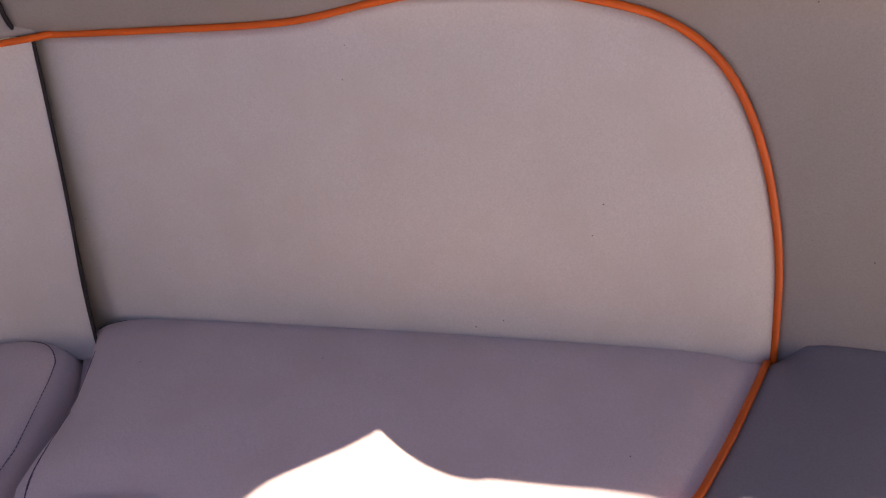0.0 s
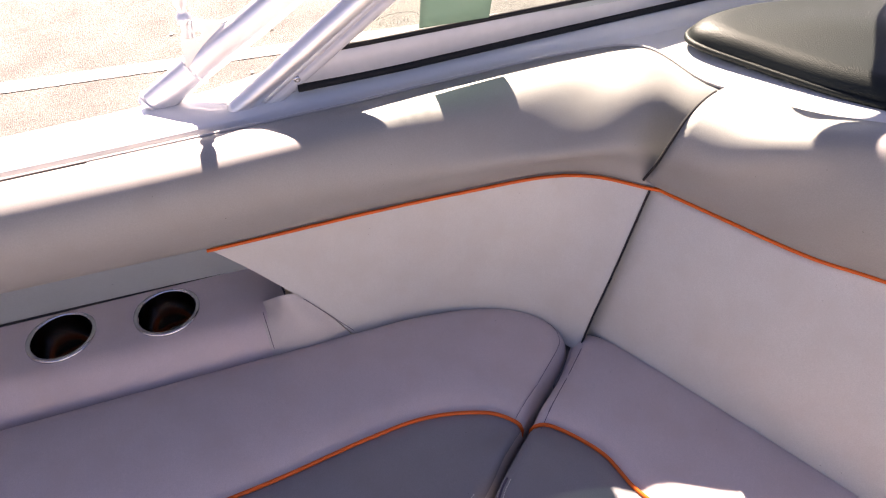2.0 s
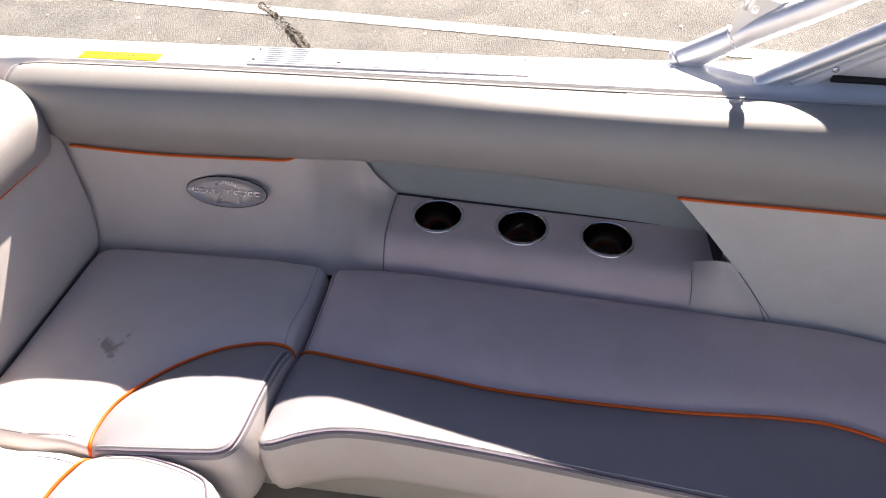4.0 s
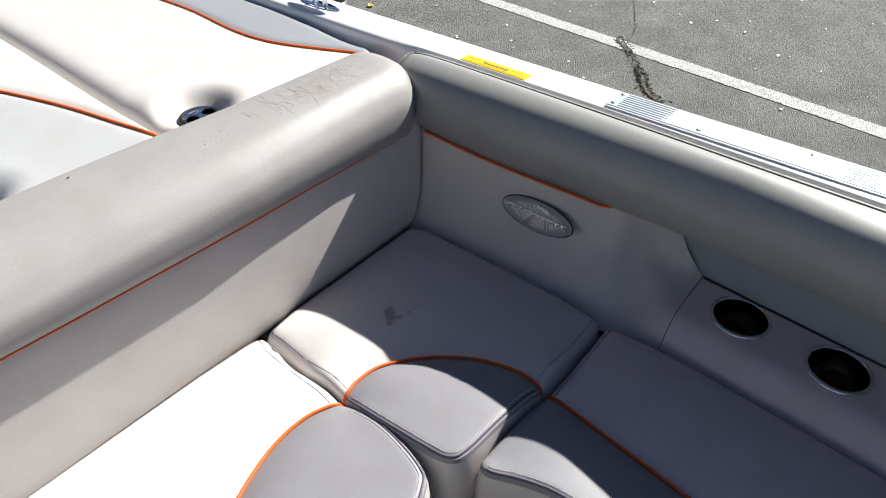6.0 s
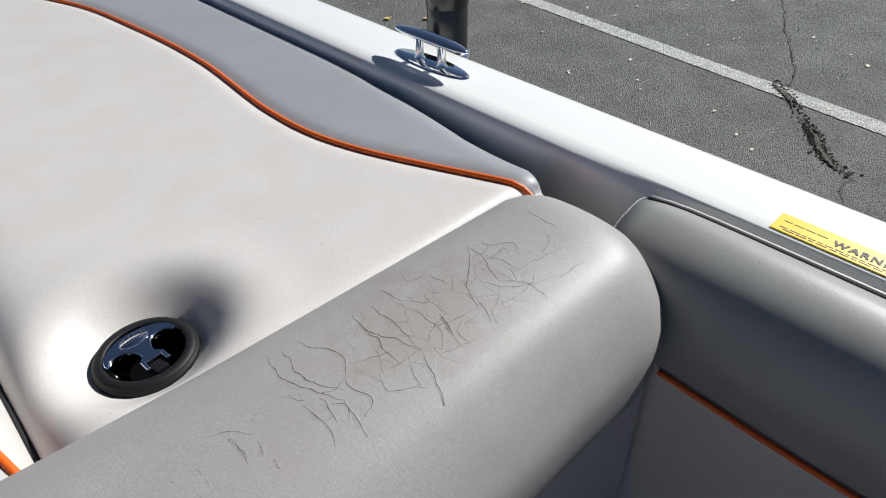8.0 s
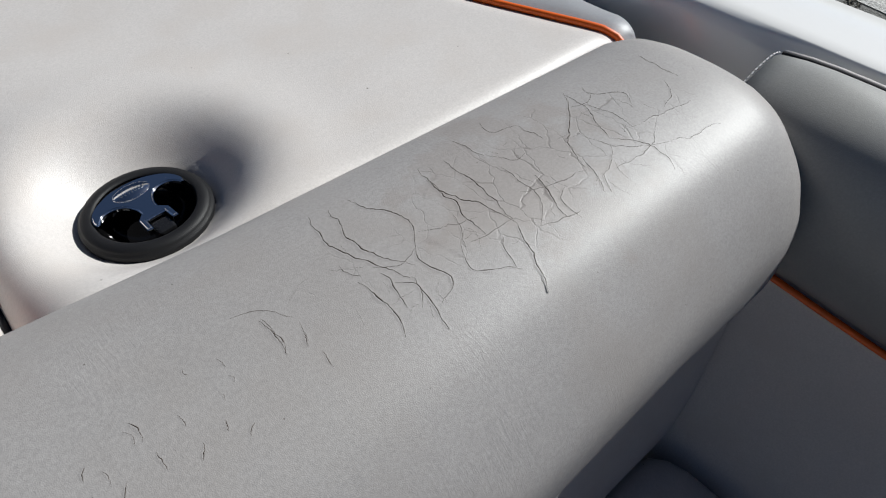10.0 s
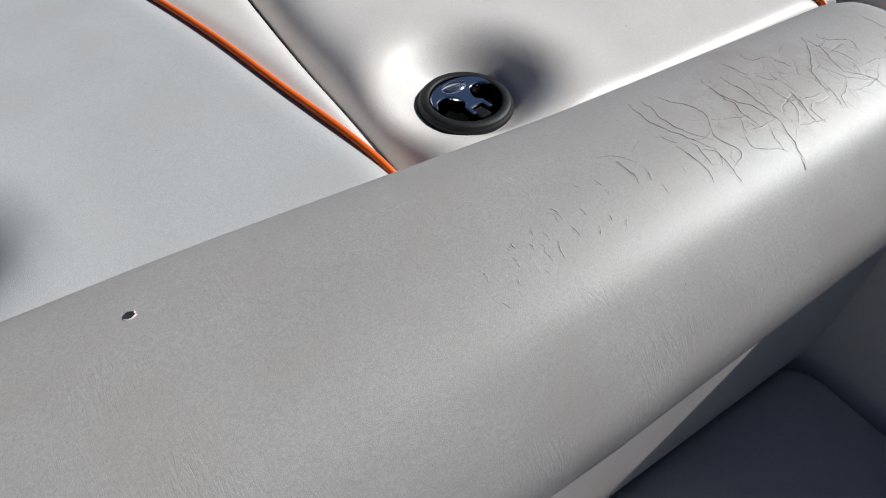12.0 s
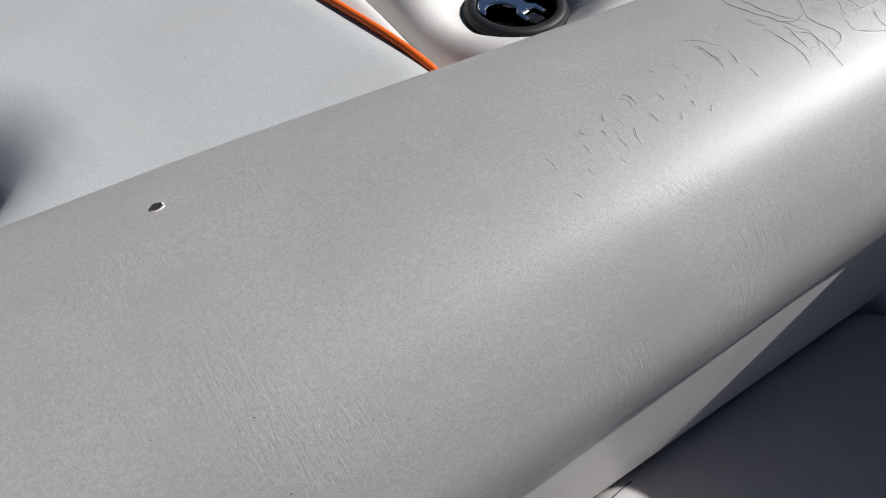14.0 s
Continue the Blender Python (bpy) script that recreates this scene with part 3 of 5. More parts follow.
cushion("aft_bench_cushion", "sunlit light vinyl bench cushion with slate front and orange piping",
        [(0.612, 0.03), (0.606, 0.004), (0.628, -0.012), (0.75, -0.014), (1.2, -0.02), (1.7, -0.02), (1.9, -0.02)],
        [(0.622, 0.236), (0.676, 0.214), (0.733, 0.211), (0.80, 0.226), (0.95, 0.28), (1.2, 0.33), (1.6, 0.34), (1.9, 0.30)],
        [(0.620, 0.245), (0.615, 0.33), (0.632, 0.425), (0.66, 0.462), (0.75, 0.478), (1.2, 0.49), (1.6, 0.49), (1.9, 0.48)], depth=0.14, welt=(0.02, 0.98), z0=0.008, r=0.022, panel_mat=vinyl_seat_sun_tint, boxing_mat=vinyl_seat_sun_tint, tuck=0.010)

cushion("observer_seat_cushion", "light grey vinyl seat cushion with slate border and orange piping",
        [(0.380, 1.693), (0.363, 1.711), (0.370, 1.733), (0.42, 1.761), (0.507, 1.803), (0.70, 1.886), (0.854, 1.949), (0.975, 2.008)],
        [(0.497, 1.540), (0.514, 1.57), (0.58, 1.613), (0.65, 1.626), (0.71, 1.652), (0.80, 1.685), (0.89, 1.74), (0.945, 1.80), (0.962, 1.87), (0.974, 2.004)],
        [(0.505, 1.53), (0.545, 1.475), (0.575, 1.437), (0.60, 1.426), (0.662, 1.447), (0.80, 1.50), (1.0, 1.575), (1.22, 1.66), (1.25, 1.70), (1.25, 1.95), (1.23, 2.06), (1.15, 2.06), (0.985, 2.01)], depth=0.13, welt=(0.06, 0.55), tuck=0.018, puff=(0.004, 0.004))

# ---- side backrest ----
side = thing("coaming_pad", "grey and light vinyl side pad with a cup holder recess", "backrest")
ROLL = [  # seam at the gunwale, crest, brow, front, under, piping
    [(0.020, -0.104, 0.352), (0.048, -0.104, 0.358), (0.086, -0.104, 0.340), (0.105, -0.10, 0.295), (0.10, -0.09, 0.255), (0.085, -0.08, 0.225)],
    [(0.018, -0.05, 0.356), (0.054, -0.05, 0.368), (0.100, -0.05, 0.347), (0.118, -0.05, 0.295), (0.104, -0.05, 0.25), (0.086, -0.05, 0.222)],
    [(0.018, 0.15, 0.357), (0.058, 0.15, 0.370), (0.104, 0.15, 0.348), (0.120, 0.15, 0.292), (0.097, 0.15, 0.236), (0.068, 0.15, 0.198)],
    [(0.020, 0.40, 0.357), (0.060, 0.40, 0.369), (0.103, 0.40, 0.347), (0.119, 0.40, 0.29), (0.09, 0.405, 0.228), (0.045, 0.41, 0.186)],
    [(0.028, 0.62, 0.359), (0.064, 0.62, 0.369), (0.103, 0.62, 0.347), (0.122, 0.62, 0.295), (0.105, 0.62, 0.237), (0.058, 0.62, 0.200)],
    [(0.034, 0.85, 0.360), (0.072, 0.85, 0.371), (0.120, 0.85, 0.354), (0.139, 0.85, 0.297), (0.118, 0.85, 0.237), (0.070, 0.85, 0.197)],
    [(0.054, 1.15, 0.369), (0.092, 1.15, 0.379), (0.147, 1.15, 0.365), (0.166, 1.15, 0.303), (0.142, 1.15, 0.237), (0.098, 1.15, 0.196)],
    [(0.072, 1.40, 0.378), (0.112, 1.40, 0.388), (0.164, 1.40, 0.376), (0.192, 1.40, 0.313), (0.178, 1.40, 0.262), (0.150, 1.40, 0.226)],
    [(0.082, 1.60, 0.386), (0.132, 1.592, 0.395), (0.186, 1.582, 0.380), (0.226, 1.57, 0.322), (0.215, 1.57, 0.285), (0.195, 1.57, 0.250)],
    [(0.094, 1.80, 0.392), (0.166, 1.760, 0.402), (0.216, 1.732, 0.382), (0.268, 1.70, 0.330), (0.243, 1.69, 0.295), (0.226, 1.69, 0.262)],
    [(0.130, 1.925, 0.394), (0.216, 1.867, 0.405), (0.266, 1.824, 0.391), (0.303, 1.786, 0.336), (0.28, 1.775, 0.297), (0.262, 1.765, 0.264)],
    [(0.262, 1.940, 0.393), (0.282, 1.925, 0.390), (0.305, 1.893, 0.367), (0.318, 1.866, 0.333), (0.324, 1.85, 0.30), (0.328, 1.826, 0.266)],
    [(0.30, 1.965, 0.388), (0.318, 1.950, 0.384), (0.342, 1.925, 0.362), (0.353, 1.90, 0.33), (0.356, 1.885, 0.30), (0.356, 1.862, 0.266)]]
rl = loft(ROLL, 110, 34)
surface("backrest_roll", rl, vinyl_grey, side, "grey vinyl padded roll", thick=0.02)
v = [rl[0][j] for j in range(34)]
mesh_object("roll_end", [*v, np.mean(v, axis=0) + (0, -0.006, 0)], [(j + 1, j, 34) for j in range(33)] + [(0, 33, 34)], vinyl_grey, side)
low = np.array([r[-1] for r in loft(ROLL, 400, 34)])
aft_pipe, fwd_pipe = low[low[:, 1] < 0.425], low[low[:, 1] > 1.15]
tube("piping", spline(np.vstack([aft_pipe[(aft_pipe[:, 1] > -0.03) & (aft_pipe[:, 1] < 0.40)][::6] + (0.004, 0, -0.003), [(0.046, 0.415, 0.186), (0.036, 0.432, 0.193), (0.020, 0.446, 0.206)]]), 90), 0.0030, vinyl_orange, side, "orange vinyl piping")
tube("piping", fwd_pipe + (0.004, 0, -0.003), 0.0030, vinyl_orange, side, "orange vinyl piping")
tube("seam_cord", np.array([r[0] for r in rl]) + (0.002, 0, 0.0015), 0.0024, vinyl_light, side, "pale seam cord", sides=8)
# Near-black tube in place of the shade between cord and roll.
tube("seam_shade", np.array([r[0] for r in rl if r[0][1] < 1.05]) + (0.0072, 0, 0.0024), 0.0026, gap_hole_shade, side, "near-black strip for the shade beside the cord", sides=6)
stitches("stitching", np.array(rl[0][2:26]) + (0.001, -0.001, 0.002), side, thread)


def low_at(y):
    i = np.argmin(abs(low[:, 1] - y))
    return low[i]


# aft panel with the scoop that runs into the recess
AFT = []
for y, pts in ((-0.075, [(0.097, 0.15), (0.107, 0.09), (0.127, 0.04), (0.152, -0.04)]), (-0.045, [(0.095, 0.15), (0.105, 0.09), (0.125, 0.04), (0.150, -0.04)]), (0.06, [(0.083, 0.15), (0.090, 0.10), (0.112, 0.045), (0.147, -0.04)]),
               (0.18, [(0.066, 0.15), (0.070, 0.10), (0.096, 0.045), (0.144, -0.04)]), (0.33, [(0.050, 0.145), (0.060, 0.10), (0.088, 0.045), (0.143, -0.04)]),
               (0.43, [(0.040, 0.145), (0.051, 0.095), (0.084, 0.045), (0.142, -0.04)]), (0.475, [(0.004, 0.140), (0.014, 0.090), (0.062, 0.045), (0.141, -0.04)]), (0.52, [(-0.026, 0.130), (-0.012, 0.078), (0.046, 0.047), (0.140, -0.04)]),
               (0.565, [(-0.018, 0.080), (0.004, 0.060), (0.052, 0.050), (0.088, 0.036), (0.112, 0.012), (0.139, -0.04)]), (0.602, [(0.009, 0.0505), (0.0525, 0.0482), (0.080, 0.045), (0.0975, 0.037), (0.1115, 0.0225), (0.1255, 0.0), (0.139, -0.04)])):
    top = low_at(y) if y < 0.45 else {0.475: (0.020, 0.475, 0.188), 0.52: (-0.022, 0.52, 0.172), 0.565: (-0.024, 0.565, 0.105), 0.602: (-0.034, 0.602, 0.054)}[y]
    AFT.append([(top[0] - (0.002 if y < 0.45 else 0), y, top[2])] + [(x, y, z) for x, z in pts])
surface("aft_panel", loft(AFT, 60, 30), vinyl_light, side, "light vinyl panel")

# shelf with the cup holders
CUPS = [(0.024, 0.7025), (0.042, 0.880), (0.058, 1.051)]
CUP_Z, CUP_R = 0.047, 0.056


def shelf():
    ys = np.linspace(0.603, 1.250, 140)
    prof = [(-0.0, 0.052), (0.25, 0.049), (0.5, 0.047), (0.66, 0.044), (0.76, 0.036), (0.84, 0.022), (0.92, 0.0), (1.0, -0.04)]
    u = spline(prof, 60)
    rows = []
    for y in ys:
        k = (y - 0.606) / 0.6
        x0, x1 = -0.034 + 0.045 * k, 0.139 + 0.052 * min(k, 1.1)
        rows.append([(x0 + (x1 - x0) * a, y, z) for a, z in u])
    v, f = grid(rows)
    f = facing(v, f, (0.9, 0.8, 3))
    keep = []
    for q in f:
        c = np.mean([v[i] for i in q], axis=0)
        if all(math.hypot(c[0] - cx, c[1] - cy) > CUP_R - 0.006 for cx, cy in CUPS) or c[2] < 0.02:
            keep.append(q)
    # The shelf takes the pink copy, for the shade it lies in.
    return mesh_object("shelf", v, keep, vinyl_seat_shade_tint, side, "light vinyl covered cup holder shelf")


shelf()
tube("seam", spline([(-0.02, 0.6025, 0.0520), (0.0525, 0.6025, 0.0485), (0.080, 0.6025, 0.0454), (0.0975, 0.6025, 0.0375), (0.1118, 0.6025, 0.0230), (0.1258, 0.6025, 0.0005), (0.1330, 0.6025, -0.02)], 40), 0.0007, thread_dark, side, sides=5)
# Shade along the back of the shelf, laid in as a near-black tube.
tube("shelf_shade", [(-0.032 + 0.075 * (y - 0.606), y, 0.0535) for y in np.linspace(0.606, 1.245, 20)], 0.0022, gap_hole_shade, side, "near-black strip for the shade behind the shelf", sides=6)
surface("recess_back", loft([[(-0.024, 0.47, 0.25), (-0.032, 0.47, 0.16), (-0.046, 0.47, 0.03)], [(-0.026, 0.60, 0.25), (-0.030, 0.60, 0.15), (-0.038, 0.60, 0.03)], [(0.004, 0.85, 0.25), (-0.006, 0.85, 0.15), (-0.018, 0.85, 0.03)], [(0.03, 1.25, 0.25), (0.026, 1.25, 0.15), (0.018, 1.25, 0.03)]], 40, 12), vinyl_trim, side, "pale blue-grey liner", thick=0.01)
# Near-black sheet that stands in for the shade deep in the recess.
surface("recess_shade", [[(0.010, 1.246, z), (0.140 - 0.2 * (z - 0.03), 1.250, z)] for z in (0.02, 0.20)], gap_hole_shade, side, toward=(0.1, 0, 0.1))
# forward panel: its free edge runs slanting down to the seat
FWD = [[(0.094, 1.149, 0.194), (0.115, 1.202, 0.145), (0.144, 1.256, 0.094), (0.172, 1.305, 0.045), (0.198, 1.355, -0.03)],
       [low_at(1.30) - (0.002, 0, 0), (0.138, 1.33, 0.16), (0.158, 1.365, 0.105), (0.180, 1.40, 0.045), (0.205, 1.43, -0.03)],
       [low_at(1.44) - (0.002, 0, 0), (0.168, 1.46, 0.165), (0.180, 1.475, 0.11), (0.197, 1.49, 0.045), (0.217, 1.505, -0.03)],
       [low_at(1.57) - (0.002, 0, 0), (0.203, 1.57, 0.18), (0.213, 1.57, 0.11), (0.226, 1.57, 0.045), (0.243, 1.575, -0.03)],
       [low_at(1.69) - (0.002, 0, 0), (0.236, 1.665, 0.19), (0.250, 1.65, 0.115), (0.265, 1.64, 0.045), (0.28, 1.635, -0.03)],
       [low_at(1.765) - (0.002, 0, 0), (0.275, 1.735, 0.19), (0.290, 1.71, 0.115), (0.305, 1.685, 0.045), (0.32, 1.67, -0.03)],
       [(0.328, 1.828, 0.264), (0.342, 1.797, 0.19), (0.357, 1.764, 0.115), (0.370, 1.732, 0.045), (0.384, 1.702, -0.03)]]
surface("forward_panel", loft(FWD, 60, 30), vinyl_panel_bounce, side, "light vinyl panel")
# Near-black strip painting in the shade where the two pads meet.
tube("crease_shade", spline(FWD[-1], 40) + (0.0005, -0.0005, 0), 0.0019, gap_hole_shade, side, "near-black strip for the shade where the pads meet", sides=6)
surface("wrap_panel", loft([[(0.150, 1.262, 0.090), (0.162, 1.285, 0.066), (0.182, 1.318, 0.028), (0.196, 1.35, -0.03)], [(0.142, 1.24, 0.086), (0.165, 1.25, 0.062), (0.186, 1.27, 0.026), (0.197, 1.28, -0.03)], [(0.106, 1.212, 0.0485), (0.128, 1.212, 0.0450), (0.149, 1.212, 0.0380), (0.165, 1.212, 0.0235), (0.180, 1.212, 0.0), (0.191, 1.212, -0.03)], [(0.1006, 1.20, 0.0474), (0.128, 1.20, 0.0437), (0.1472, 1.20, 0.0364), (0.1625, 1.20, 0.0224), (0.177, 1.20, 0.0002), (0.1885, 1.20, -0.03)]], 24, 20), vinyl_light, side, "light vinyl wrap")
tube("seam", spline([(0.158, 1.276, 0.078), (0.175, 1.306, 0.045), (0.1955, 1.345, 0.0)], 30) + (0.001, 0, 0.001), 0.0006, thread_dark, side, sides=5)
tube("seam", spline([(0.128, 1.205, 0.0445), (0.1478, 1.205, 0.0372), (0.1635, 1.205, 0.0232), (0.1785, 1.205, 0.0005)], 30), 0.0006, thread_dark, side, sides=5)


def cup_holder(x, y):
    ob = thing("cup_holder", "round stainless steel cup holder sunk in the shelf", "cup holder", "cup holders on the shelf", (x, y, CUP_Z))
    lathe("rim", [(0.0475, -0.004), (0.0485, 0.0022), (0.052, 0.0042), (0.0555, 0.0030), (0.0568, -0.0005), (0.056, -0.004)], steel, ob, "polished steel rim")
    lathe("cup", [(0.0478, 0.001), (0.0465, -0.02), (0.0455, -0.085), (0.043, -0.092), (0.0, -0.093)], steel_dark, ob, "brushed steel cup")
    lathe("base_ring", [(0.030, -0.0925), (0.031, -0.0895), (0.022, -0.0895), (0.021, -0.0925)], vinyl_orange, ob)
    return ob


for c in CUPS:
    cup_holder(*c)

# ---- front backrest ----
front = thing("observer_pad", "light vinyl seat backrest with grey roll and orange piping", "backrest")
FB = np.array([0.361, 1.742, 0.0])
FU = np.array([0.605, 0.253, 0.0]) / math.hypot(0.605, 0.253)
FW = np.array([-FU[1], FU[0], 0.0])
PROF = np.array([(-0.05, -0.019), (0.0, 0.0), (0.10, 0.040), (0.20, 0.077), (0.265, 0.100)])
ROLLP = np.array([(0.265, 0.098), (0.285, 0.086), (0.315, 0.076), (0.350, 0.062), (0.382, 0.068), (0.405, 0.087), (0.417, 0.118), (0.419, 0.16), (0.412, 0.20)])


ROLLQ = np.array([(0.265, 0.098), (0.30, 0.089), (0.345, 0.086), (0.39, 0.092), (0.42, 0.102), (0.441, 0.114), (0.453, 0.130), (0.458, 0.152), (0.450, 0.20)])


def front_point(u, z, w=None):
    w = np.interp(z, PROF[:, 0], PROF[:, 1]) if w is None else w
    return FB + FU * u + FW * w + np.array([0, 0, z])


FP = spline([(-0.014, 0.262), (0.108, 0.263), (0.241, 0.266), (0.319, 0.279), (0.366, 0.285), (0.442, 0.284), (0.501, 0.274), (0.551, 0.258), (0.589, 0.232), (0.618, 0.192), (0.642, 0.134), (0.658, 0.063), (0.667, -0.05)], 90)


base = resample([(-0.030, -0.04), (0.60, -0.04), (0.665, -0.04)], 90)
rows = []
for k in np.linspace(0, 1, 30):
    uz = base + (FP - base) * k
    dome = 0.012 * math.sin(math.pi * k) ** 0.7
    edge = np.clip(np.minimum(np.linspace(0, 1, 90), 1 - np.linspace(0, 1, 90)) / 0.06, 0, 1) ** 0.5
    rows.append([front_point(u, z) - FW * (dome * e - 0.010 * (1 - e)) for (u, z), e in zip(uz, edge)])
surface("back_panel", rows, vinyl_panel_bounce, front, "light vinyl panel", thick=0.01)
# grey border: from the piping out to the top edge and the far end
top = spline([(0.004, 1.0), (0.30, 1.0), (0.60, 1.0), (0.86, 1.0), (0.955, 0.93), (0.985, 0.75), (0.995, 0.4), (0.998, 0.1), (1.0, -0.12)], 90)
rows = []
for k in np.linspace(0, 1, 40):
    row = []
    for i in range(90):
        u0, z0 = FP[i]
        ut, zt = top[i]
        g = i / 89
        if zt >= 0.999:      # over the roll
            h = min(1, max(0, (ut - 0.08) / 0.26))
            n = 33
            prof = spline(ROLLP + (ROLLQ - ROLLP) * (h * h * (3 - 2 * h)), 33)
            zz = np.interp(k * (n - 1), range(n), prof[:, 0])
            ww = np.interp(k * (n - 1), range(n), prof[:, 1])
            blend = (1 - k) ** 2
            row.append(front_point(u0 + (ut * 1.0 - u0) * k + 0.034 * math.sin(0.5 * math.pi * min(1, k * 1.9)) ** 1.2 * max(0, 1 - max(0, u0) / 0.15), zz + (z0 - 0.265) * blend, ww + np.interp(z0, PROF[:, 0], PROF[:, 1]) * blend - 0.10 * blend + 0.0))
        else:
            zt2 = zt * 0.42
            z = z0 + (zt2 - z0) * k
            u = u0 + (ut - u0) * k
            d = -0.028 * math.sin(math.pi * min(1, k * 1.3) / 1.3 * 0.8) + 0.10 * max(0, k - 0.75) / 0.25 * max(0, k - 0.75) / 0.25
            row.append(front_point(u, z, np.interp(z, PROF[:, 0], PROF[:, 1]) + d))
    rows.append(row)
crease_shade = [r[0] for r in rows[:34]]
surface("back_roll", rows, vinyl_grey, front, "grey vinyl padded roll", thick=0.01)
tube("piping", [front_point(u, z) - FW * 0.003 for u, z in FP if u > 0.0], 0.0031, vinyl_orange, front, "orange vinyl piping")

# Shade down the side of the roll, put in as a near-black strip.
tube("crease_shade", spline(crease_shade, 40) + (-0.001, -0.001, -0.001), 0.0022, gap_hole_shade, front, "near-black strip for the shade beside the roll", sides=6)
# Added slate box: a dark stand-in for the shade between two cushions.
box("corner_filler", (0.27, 1.62, -0.14), (0.42, 1.80, -0.045), vinyl_slate, front, "slate filler box added to keep the cushion gap dark", bevel=0.01)
# Added sheet that closes the corner gap, slate to read as shade.
gap_line = spline([(0.245, 1.985, 0.375), (0.300, 1.885, 0.30), (0.325, 1.86, 0.25), (0.345, 1.80, 0.12), (0.362, 1.745, -0.06)], 20)
surface("corner_gap_sheet", [gap_line + (-0.05, -0.025, 0), gap_line, gap_line + (0.06, 0.045, 0)], vinyl_slate, front, "added slate sheet behind the pads, dark for the shade between")

# ---- aft backrest ----
aft = thing("bench_bolster", "grey vinyl bench backrest with cracked padded bolster and light lower panel", "backrest")
BOL = [(-0.004, 0.243), (0.001, 0.262), (0.003, 0.285), (0.000, 0.312), (-0.012, 0.334), (-0.032, 0.353), (-0.060, 0.3695), (-0.10, 0.378), (-0.14, 0.3795), (-0.170, 0.377), (-0.190, 0.370), (-0.205, 0.358), (-0.215, 0.340), (-0.219, 0.32), (-0.219, 0.26), (-0.215, 0.20)]
bp = spline(BOL, 70)
cen = np.array([-0.115, 0.285])


def lift(x):
    """The lower edge of the bolster rises away from its end."""
    return float(np.interp(x, [0.15, 0.457, 0.70, 0.885, 1.04, 1.3], [0.0, 0.014, 0.021, 0.027, 0.034, 0.040]))


def draw_in(x):
    """How far the front is drawn in towards the end."""
    return 0.009 * min(1, max(0, (0.55 - x) / 0.3))


def bolster_profile(x):
    """The bolster grows a little deeper away from its end."""
    k = 0.955 + 0.065 * min(1, max(0, (x - 0.1) / 0.6))
    e = float(np.interp(x, [0.45, 0.60, 0.75, 1.0], [0.0, 0.007, 0.0135, 0.018]))
    return np.array([(y * k - e * min(1, max(0, (-y - 0.12) / 0.07)) if y < -0.1 else y * (1 + (k - 1) * max(0, -y) / 0.1), z + (lift(x) * max(0, 0.335 - z) / 0.092 if y > -0.05 else 0)) for y, z in bp])


def bolster_top(x, y):
    p = bolster_profile(x)
    n = int(np.argmin(p[:, 0]))
    return float(np.interp(-y, -p[4:n, 0], p[4:n, 1]))


xs = np.r_[0.0, 0.0015, 0.004, 0.008, 0.014, 0.022, 0.032, 0.045, 0.06, 0.08, np.linspace(0.11, 1.82, 120)]
rows = []
for s in xs:
    k = math.sqrt(max(0, 1 - (1 - min(1, s / 0.062)) ** 2))
    x = 0.077 + s
    row = []
    fade = 1.0 if s < 0.1 else max(0, 1 - (s - 0.1) / 0.2)
    for y, z in bolster_profile(x):
        q = cen + (np.array([y, z]) - cen) * (0.30 + 0.70 * k)
        q[0] -= draw_in(x) * min(1, max(0, (q[0] + 0.07) / 0.06))
        skew = 0.024 * max(0.0, q[0] - cen[0] - 0.03) / 0.12 * fade
        lower = 0.014 * max(0.0, (0.33 - q[1]) / 0.1) * fade
        row.append((x + skew + lower, q[0], q[1]))
    rows.append(row)
surface("bolster", rows, vinyl_bolster, aft, "grey vinyl bolster with cracked top", toward=(0.8, 0.3, 3))
v = rows[0]
mesh_object("bolster_end", [*v, np.mean(v, axis=0)], [(j + 1, j, len(v)) for j in range(len(v) - 1)], vinyl_grey, aft)
rows = []
for run in np.r_[0.0, 0.001, 0.0025, 0.005, 0.008, 0.012, 0.017, 0.023, np.linspace(0.035, 1.78, 80)]:
    t = 0.017 * (1 - math.sqrt(1 - (1 - min(1, run / 0.020)) ** 2))
    row = []
    for x0, y, k, z, up in ((0.078, -0.040, 1, 0.262, 1), (0.080, -0.027, 1, 0.246, 1), (0.086, -0.0215, 0.7, 0.215, 0.5), (0.096, -0.0180, 0.4, 0.15, 0), (0.108, -0.0155, 0, 0.08, 0), (0.126, -0.0125, 0, 0.03, 0), (0.134, -0.016, 0, 0.008, 0), (0.142, -0.026, 0, -0.02, 0)):
        x = x0 + 0.003 + run
        row.append((x, y - t - k * draw_in(x), z + up * lift(x)))
    rows.append(row)
surface("lower_panel", rows, vinyl_light, aft, "light vinyl panel", toward=(0.9, 2, 0.4), thick=0.01)
tube("piping", [(x, -0.0128 - 1.3 * draw_in(x) - 0.0105 * max(0, 1 - (x - 0.15) / 0.04) ** 2, 0.2345 + lift(x)) for x in np.linspace(0.15, 1.9, 90)], 0.0026, vinyl_orange, aft, "orange vinyl piping")

# ---- sun pad ----
pad = thing("sun_pad", "light and grey vinyl sun pad with orange piping", "sun pad")
LATCHES = [(0.4575, -0.297), (0.892, -0.310)]
PZ = 0.343
E1 = spline([(0.062, -0.188), (0.040, -0.27), (0.018, -0.411), (0.0, -0.60), (-0.004, -0.80), (0.002, -1.29), (0.05, -1.52), (0.20, -1.60)], 120)
